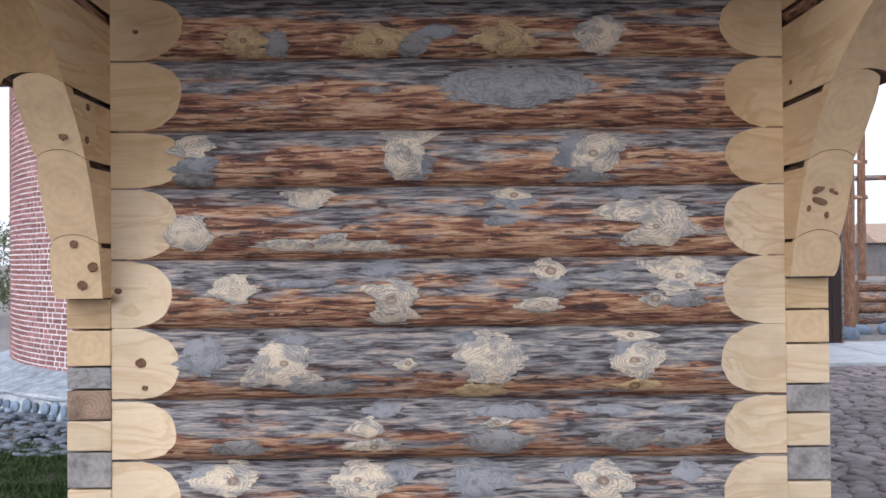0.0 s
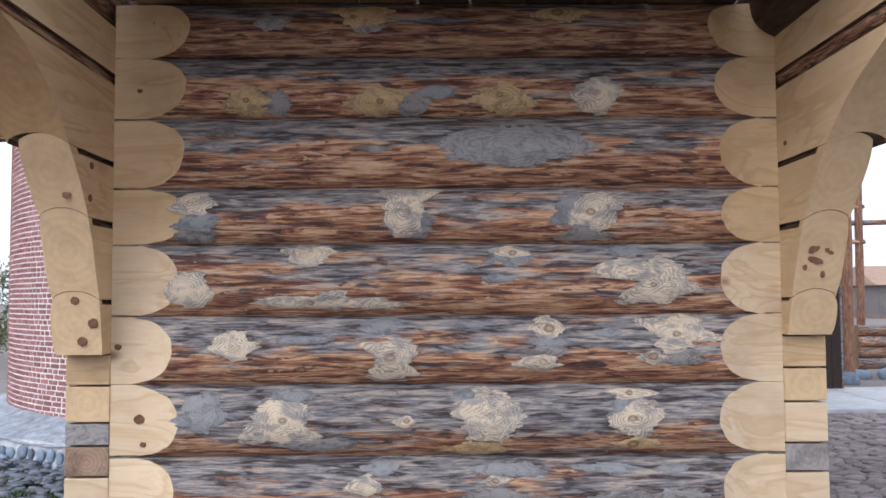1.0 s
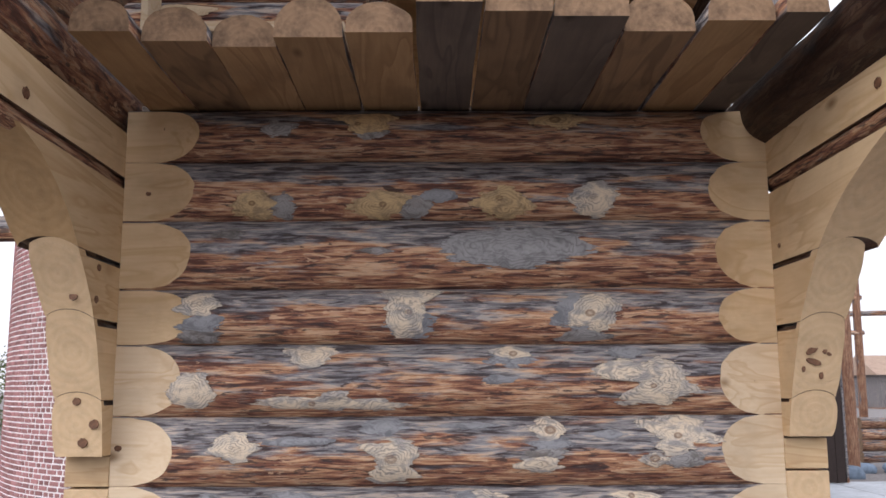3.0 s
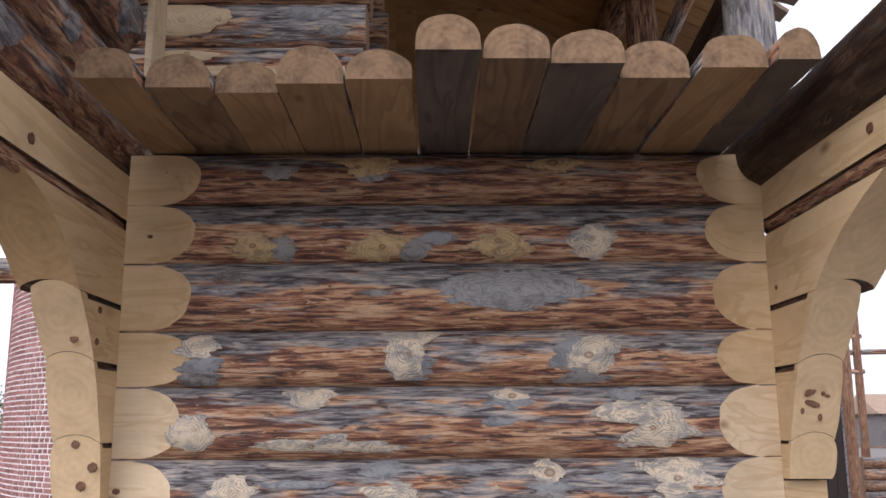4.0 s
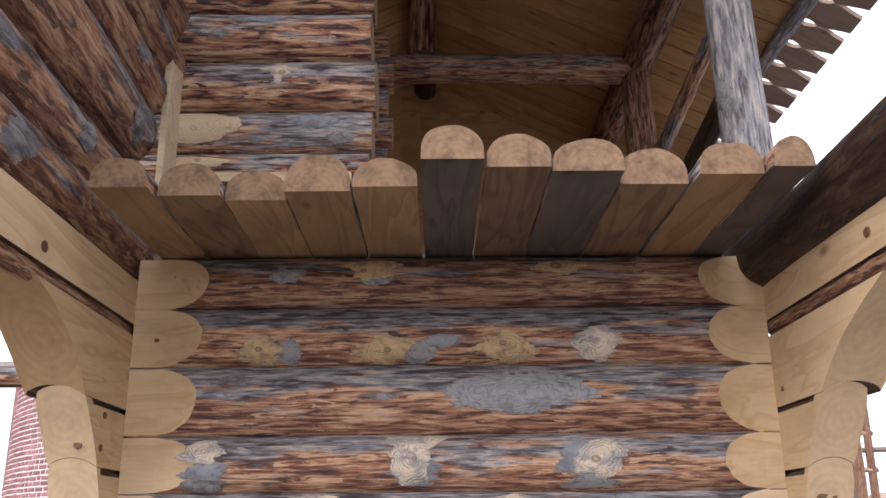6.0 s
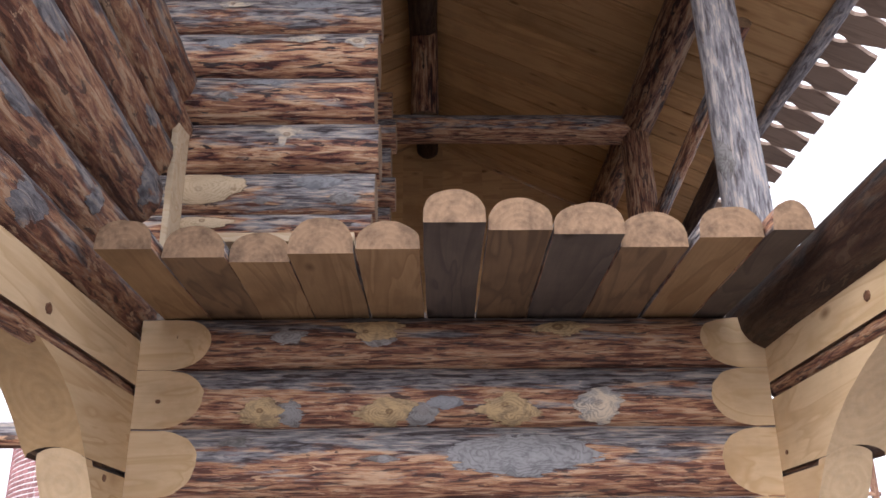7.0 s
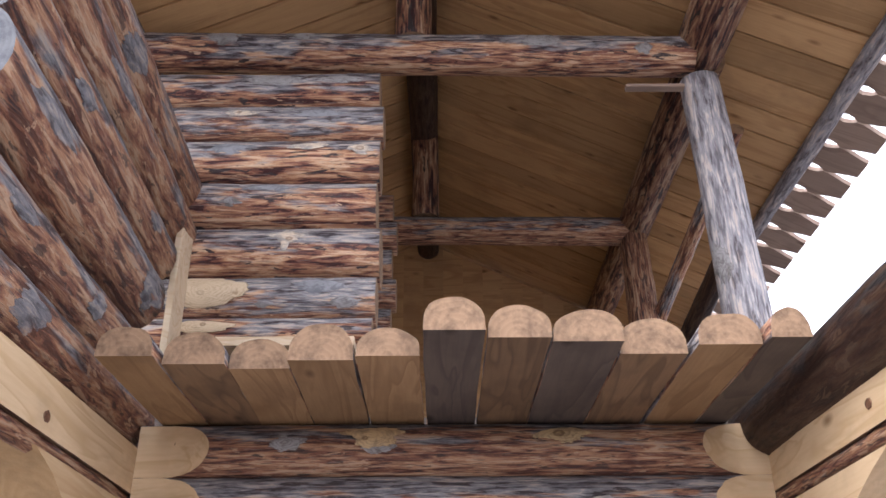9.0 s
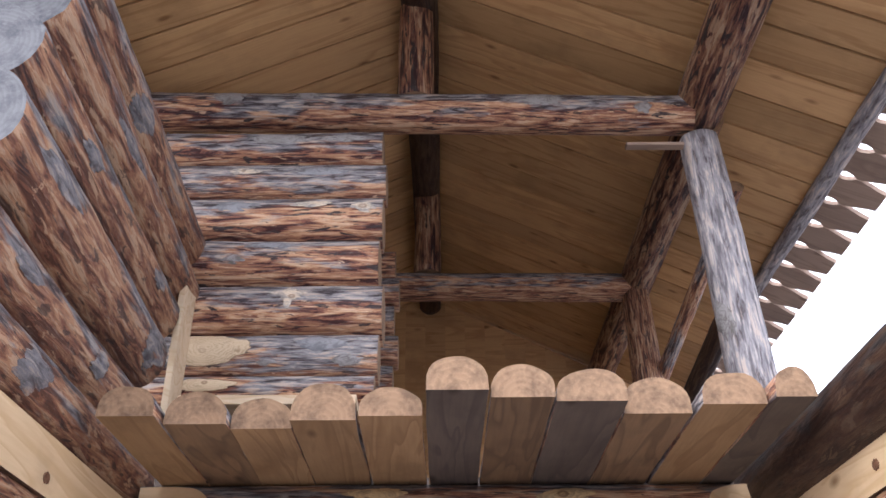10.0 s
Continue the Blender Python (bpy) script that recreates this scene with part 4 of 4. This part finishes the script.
while z < 6.0:
    a, limit = radians(201) + 0.019 * (course % 2), radians(240)
    while a < limit:
        head = rng.random() < 0.6
        wd = (0.068 if head else 0.144) + 0.032
        mid = a + wd / 2 / TR
        if z < 2.3 and radians(219) < mid < radians(236):
            near.append(len(placed))
        placed.append((header_me if head else stretcher, Matrix.Translation((TR * math.cos(mid), TR * math.sin(mid), z + rng.uniform(-0.002, 0.002))) @ pose(0, 0, 0, rng.uniform(-1, 1), 0, math.degrees(mid) + 90)))
        a += wd / TR
    course += 1
    z += 0.0545
scatter("brick", tower, placed, set(near[:300]), "red bricks in pale mortar", BRICK)


# stones of the tower's plinth and the slates heaped at its foot
def stone_mesh(sx, sy, sz, seed, sub=2):
    bm = bmesh.new()
    bmesh.ops.create_icosphere(bm, subdivisions=sub, radius=1)
    for v in bm.verts:
        d = 1 + 0.22 * noise.noise(v.co * 1.3 + Vector((seed * 3.1, seed, 0)))
        c = v.co * d
        v.co = Vector((math.copysign(abs(c.x) ** 0.8, c.x) * sx, math.copysign(abs(c.y) ** 0.8, c.y) * sy, math.copysign(abs(c.z) ** 0.8, c.z) * sz))
    for f in bm.faces:
        f.smooth = True
    return bm


rng = random.Random(3)
for row, zz, wide in ((0, 0.04, 4.67), (1, 0.14, 4.62)):
    a = radians(205) + row * 0.02
    while a < radians(252):
        w = rng.uniform(0.035, 0.09)
        a += w / 4.8
        part("fieldstone", stone_mesh(w * 0.9, 0.022, rng.uniform(0.045, 0.075), rng.random() * 50), STONE, tower,
             at=Matrix.Translation((wide * math.cos(a), wide * math.sin(a), zz + rng.uniform(-0.01, 0.01))) @ pose(0, 0, 0, 0, 0, math.degrees(a) + 90))
        a += (w + rng.uniform(0.012, 0.05)) / 4.8


def joined(name, pieces, mat, label, cat, kind="stuff"):
    bm = bmesh.new()
    for piece, m in pieces:
        me = bpy.data.meshes.new("piece")
        piece.transform(m)
        piece.to_mesh(me)
        piece.free()
        bm.from_mesh(me)
        bpy.data.meshes.remove(me)
    return tagged(mesh_object(name, bm, mat), label, cat, kind=kind)


slates = []
for i in range(900):
    a, r = radians(rng.uniform(205, 258)), rng.uniform(4.68, 5.7)
    z = max(0.02, 0.10 - (r - 4.68) * 0.12)
    slates.append((stone_mesh(rng.uniform(0.03, 0.085), rng.uniform(0.025, 0.06), rng.uniform(0.008, 0.018), i, 1),
                   Matrix.Translation((-1.40 + r * math.cos(a), 12.29 + r * math.sin(a), z)) @ pose(0, 0, 0, rng.uniform(-14, 14), rng.uniform(-14, 14), rng.uniform(-30, 30))))
joined("slate_rubble", slates, SLATE, "heap of flat blue-grey slates along the tower plinth", "rubble")

sheet("lawn", -9.0, -1.7, 3.7, 7.35, 0.012, SOIL, "strip of rough green lawn before the tower", "lawn", 20, 0.008)


def blades(name, n, box, height, mat, label, seed):
    rg = random.Random(seed)
    verts, faces = [], []
    for _ in range(n):
        x, y = rg.uniform(box[0], box[1]), rg.uniform(box[2], box[3])
        h, w, an = (0.35 + 0.9 * max(0.0, noise.noise(Vector((x * 5, y * 5, seed))) + 0.25)) * rg.uniform(0.5, 1) * height, rg.uniform(0.003, 0.006), rg.uniform(0, 6.28)
        dx, dy = math.cos(an) * w, math.sin(an) * w
        bx_, by_ = rg.uniform(-0.5, 0.5) * h, rg.uniform(-0.5, 0.5) * h
        i = len(verts)
        verts += [(x - dx, y - dy, 0.01), (x + dx, y + dy, 0.01), (x + bx_ * 0.4 + dx * 0.7, y + by_ * 0.4 + dy * 0.7, h * 0.6), (x + bx_, y + by_, h)]
        faces += [(i, i + 1, i + 2), (i, i + 2, i + 3)]
    me = bpy.data.meshes.new(name)
    me.from_pydata(verts, [], faces)
    me.materials.append(mat)
    return tagged(new(name, me), label, "grass", kind="stuff")


blades("grass", 40000, (-4.3, -1.9, 4.6, 7.2), 0.075, GRASS, "short uneven green grass on the lawn", 8)

# weathered log that leaves the building on the tower's side
side_log = root("side_log", "grey weathered log lying level beside the corbels", "log", at=(-3.6, 3.75, 2.25))
pole("trunk", (0, 0, 0), (2.2, 0, 0.0), 0.055, 0.055, (BARK_GREY, END_GREY), side_log, 97)

# struts and the rear wall of the upper storey
pole("strut", (1.745, 4.35, 4.727), (1.58, 6.2, 4.16), 0.05, 0.05, (BARK, END), frame_root, 81)
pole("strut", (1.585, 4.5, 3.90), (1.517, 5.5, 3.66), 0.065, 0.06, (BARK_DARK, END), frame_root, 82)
part("cleat", box_mesh(0.98, 1.30, 3.84, 3.89, 4.652, 4.672, 0.002), ROOF_PLANK, frame_root, "thin grey board")
rear = root("rear_wall", "rear log wall of the upper storey in shade", "log wall", kind="structure")
for i in range(8):
    pole("log", (-1.3, 5.3, 3.2 + 0.215 * i), (-0.33 - 0.03 * (i % 2), 5.3, 3.2 + 0.215 * i), 0.115, 0.115, (BARK, END), rear, 110 + i)

# ---------------------------------------------------------------- the yard beyond: slabs, gate, posts and a low log wall
pave = root("pavement", "pale blue-grey concrete slabs before the gate", "pavement", kind="structure")
for x0, x1 in ((3.9, 6.28), (6.3, 8.9), (8.92, 12.0)):
    part("slab", box_mesh(x0, x1, 11.9, 14.75, -0.05, 0.05, 0.01), CONCRETE, pave)
gate = root("gate_leaf", "tall dark brown board gate leaf standing open", "gate", at=(6.19, 14.45, 0.06))
for i in range(4):
    part("board", box_mesh(-0.30 + 0.15 * i, -0.155 + 0.15 * i, 0, 0.04, 0, 3.05, 0.006), DARK_WOOD, gate)
part("edge_batten", box_mesh(0.302, 0.335, -0.01, 0.05, 0, 3.05, 0.005), BARK_WARM, gate, "brown edge batten")
for z in (0.4, 2.6):
    part("ledge", box_mesh(-0.29, 0.29, 0.042, 0.08, z, z + 0.14, 0.005), DARK_WOOD, gate)


def yard_post(x, y, top, r, seed):
    ob = root("yard_post", "upright peeled grey-brown log post", "post", "posts of the yard", at=(x, y, 0))
    pole("trunk", (0, 0, 0.02), (0.03, 0, top), r, r * 0.85, (BARK_POST, END), ob, seed)
    return ob


yard_post(7.25, 15.85, 3.42, 0.115, 131)
yard_post(8.38, 17.7, 4.05, 0.085, 132)
yard_post(7.62, 17.6, 3.6, 0.05, 133)
rail = root("rail", "level pole between the yard posts", "rail", at=(7.5, 17.75, 2.98))
pole("trunk", (0, 0, 0), (4.0, 0, 0.1), 0.055, 0.05, (BARK, END), rail, 134)
for z in (3.32, 2.62):
    rung = root("rung", "short round rung between two posts", "rung", "rungs of the posts", at=(7.55, 17.66, z))
    pole("trunk", (0, 0, 0), (0.95, 0.02, 0), 0.045, 0.045, (BARK, END), rung, 135 + z)
low = root("low_log_wall", "low wall of four stacked tan logs", "log wall")
for i in range(4):
    pole("log", (7.95, 17.0, 0.27 + 0.205 * i), (13.0, 17.0, 0.27 + 0.205 * i), 0.108, 0.108, (BARK_WARM if i % 2 else BARK, END), low, 140 + i)
for i, (x, y, r) in enumerate(((7.15, 15.75, 0.2), (7.85, 16.7, 0.16), (8.4, 16.6, 0.2), (8.9, 16.75, 0.17), (9.6, 16.8, 0.2))):
    ob = mesh_object("boulder", stone_mesh(r * 1.2, r, r * 0.75, i * 3.3, 3), STONE, at=Matrix.Translation((x, y, r * 0.35)))
    tagged(ob, "grey-blue rounded fieldstone on the ground", "stone", "boulders by the log wall")


def leafy(name, x, y, r, h, n, label, seed):
    rg = random.Random(seed)
    ob = root(name, label, "bush", at=(x, y, 0))
    for i in range(4):
        pole("stem", (0, 0, 0), (rg.uniform(-0.5, 0.5) * r, rg.uniform(-0.5, 0.5) * r, h * 0.8), 0.03, 0.01, (BARK, END), ob, seed + i, segs=8)
    verts, faces = [], []
    centres = [(rg.gauss(0, 0.45) * r, rg.gauss(0, 0.45) * r, h * rg.uniform(0.25, 0.95)) for _ in range(26)]
    for _ in range(n):
        c = rg.choice(centres)
        p = Vector((c[0] + rg.gauss(0, 0.22), c[1] + rg.gauss(0, 0.22), max(0.05, c[2] + rg.gauss(0, 0.2))))
        u = Vector((rg.gauss(0, 1), rg.gauss(0, 1), rg.gauss(0, 1))).normalized()
        v = u.orthogonal().normalized()
        i = len(verts)
        verts += [p - u * 0.05, p + v * 0.02, p + u * 0.05, p - v * 0.02]
        faces.append((i, i + 1, i + 2, i + 3))
    me = bpy.data.meshes.new("crown")
    me.from_pydata([tuple(v) for v in verts], [], faces)
    me.materials.append(LEAF)
    crown = new("crown", me)
    crown.parent = ob
    return ob


leafy("bush", -10.6, 20.5, 1.2, 2.0, 2600, "loose olive-green bush behind the tower", 5)
leafy("bush", -12.2, 23.0, 1.6, 2.4, 2600, "loose olive-green bush behind the tower", 9)
house = root("far_house", "small far brown house with a low roof", "house", at=(33.0, 61.0, 0))
part("wall", box_mesh(-2.6, 2.6, 0, 5, 0, 2.3, 0.02), BARK_WARM, house)
bm = bmesh.new()
ridge = [bm.verts.new(p) for p in ((-3.0, -0.4, 2.3), (3.0, -0.4, 2.3), (3.0, 5.4, 2.3), (-3.0, 5.4, 2.3), (-3.0, 2.5, 3.7), (3.0, 2.5, 3.7))]
for idx in ((0, 1, 5, 4), (2, 3, 4, 5), (0, 4, 3), (1, 2, 5), (0, 3, 2, 1)):
    bm.faces.new([ridge[k] for k in idx])
part("roof", bm, ROOF_PLANK, house, "weathered plank roof")
for x in (-1.3, 1.3):
    part("window", box_mesh(x - 0.4, x + 0.4, -0.03, 0.02, 0.9, 1.8, 0.01), DARK_WOOD, house)

# cobbles of the yard: the nearest as pieces, the others joined
cobbles = root("cobbled_yard", "yard paved with flat grey-violet cobbles", "pavement", kind="structure")
shapes = []
for i in range(10):
    bm = stone_mesh(rng.uniform(0.075, 0.105), rng.uniform(0.058, 0.074), 0.022, i * 1.7, 2)
    me = bpy.data.meshes.new("cobble")
    bm.to_mesh(me)
    bm.free()
    me.materials.append(COBBLE)
    shapes.append(me)
rng = random.Random(21)
y, placed, near = 4.4, [], []
while y < 11.8:
    x = 1.75 + (y - 4.4) * 0.36 + rng.uniform(0, 0.1)
    while x < 2.95 + (y - 4.4) * 0.52:
        if y < 8.6:
            near.append(len(placed))
        placed.append((rng.choice(shapes), Matrix.Translation((x, y + rng.uniform(-0.03, 0.03), 0.004 + rng.uniform(-0.006, 0.005))) @ pose(0, 0, 0, rng.uniform(-7, 7), rng.uniform(-7, 7), rng.uniform(-50, 50))))
        x += rng.uniform(0.14, 0.22)
    y += rng.uniform(0.12, 0.15)
scatter("cobble", cobbles, placed, set(near[:300]), "flat grey-violet cobbles", COBBLE)
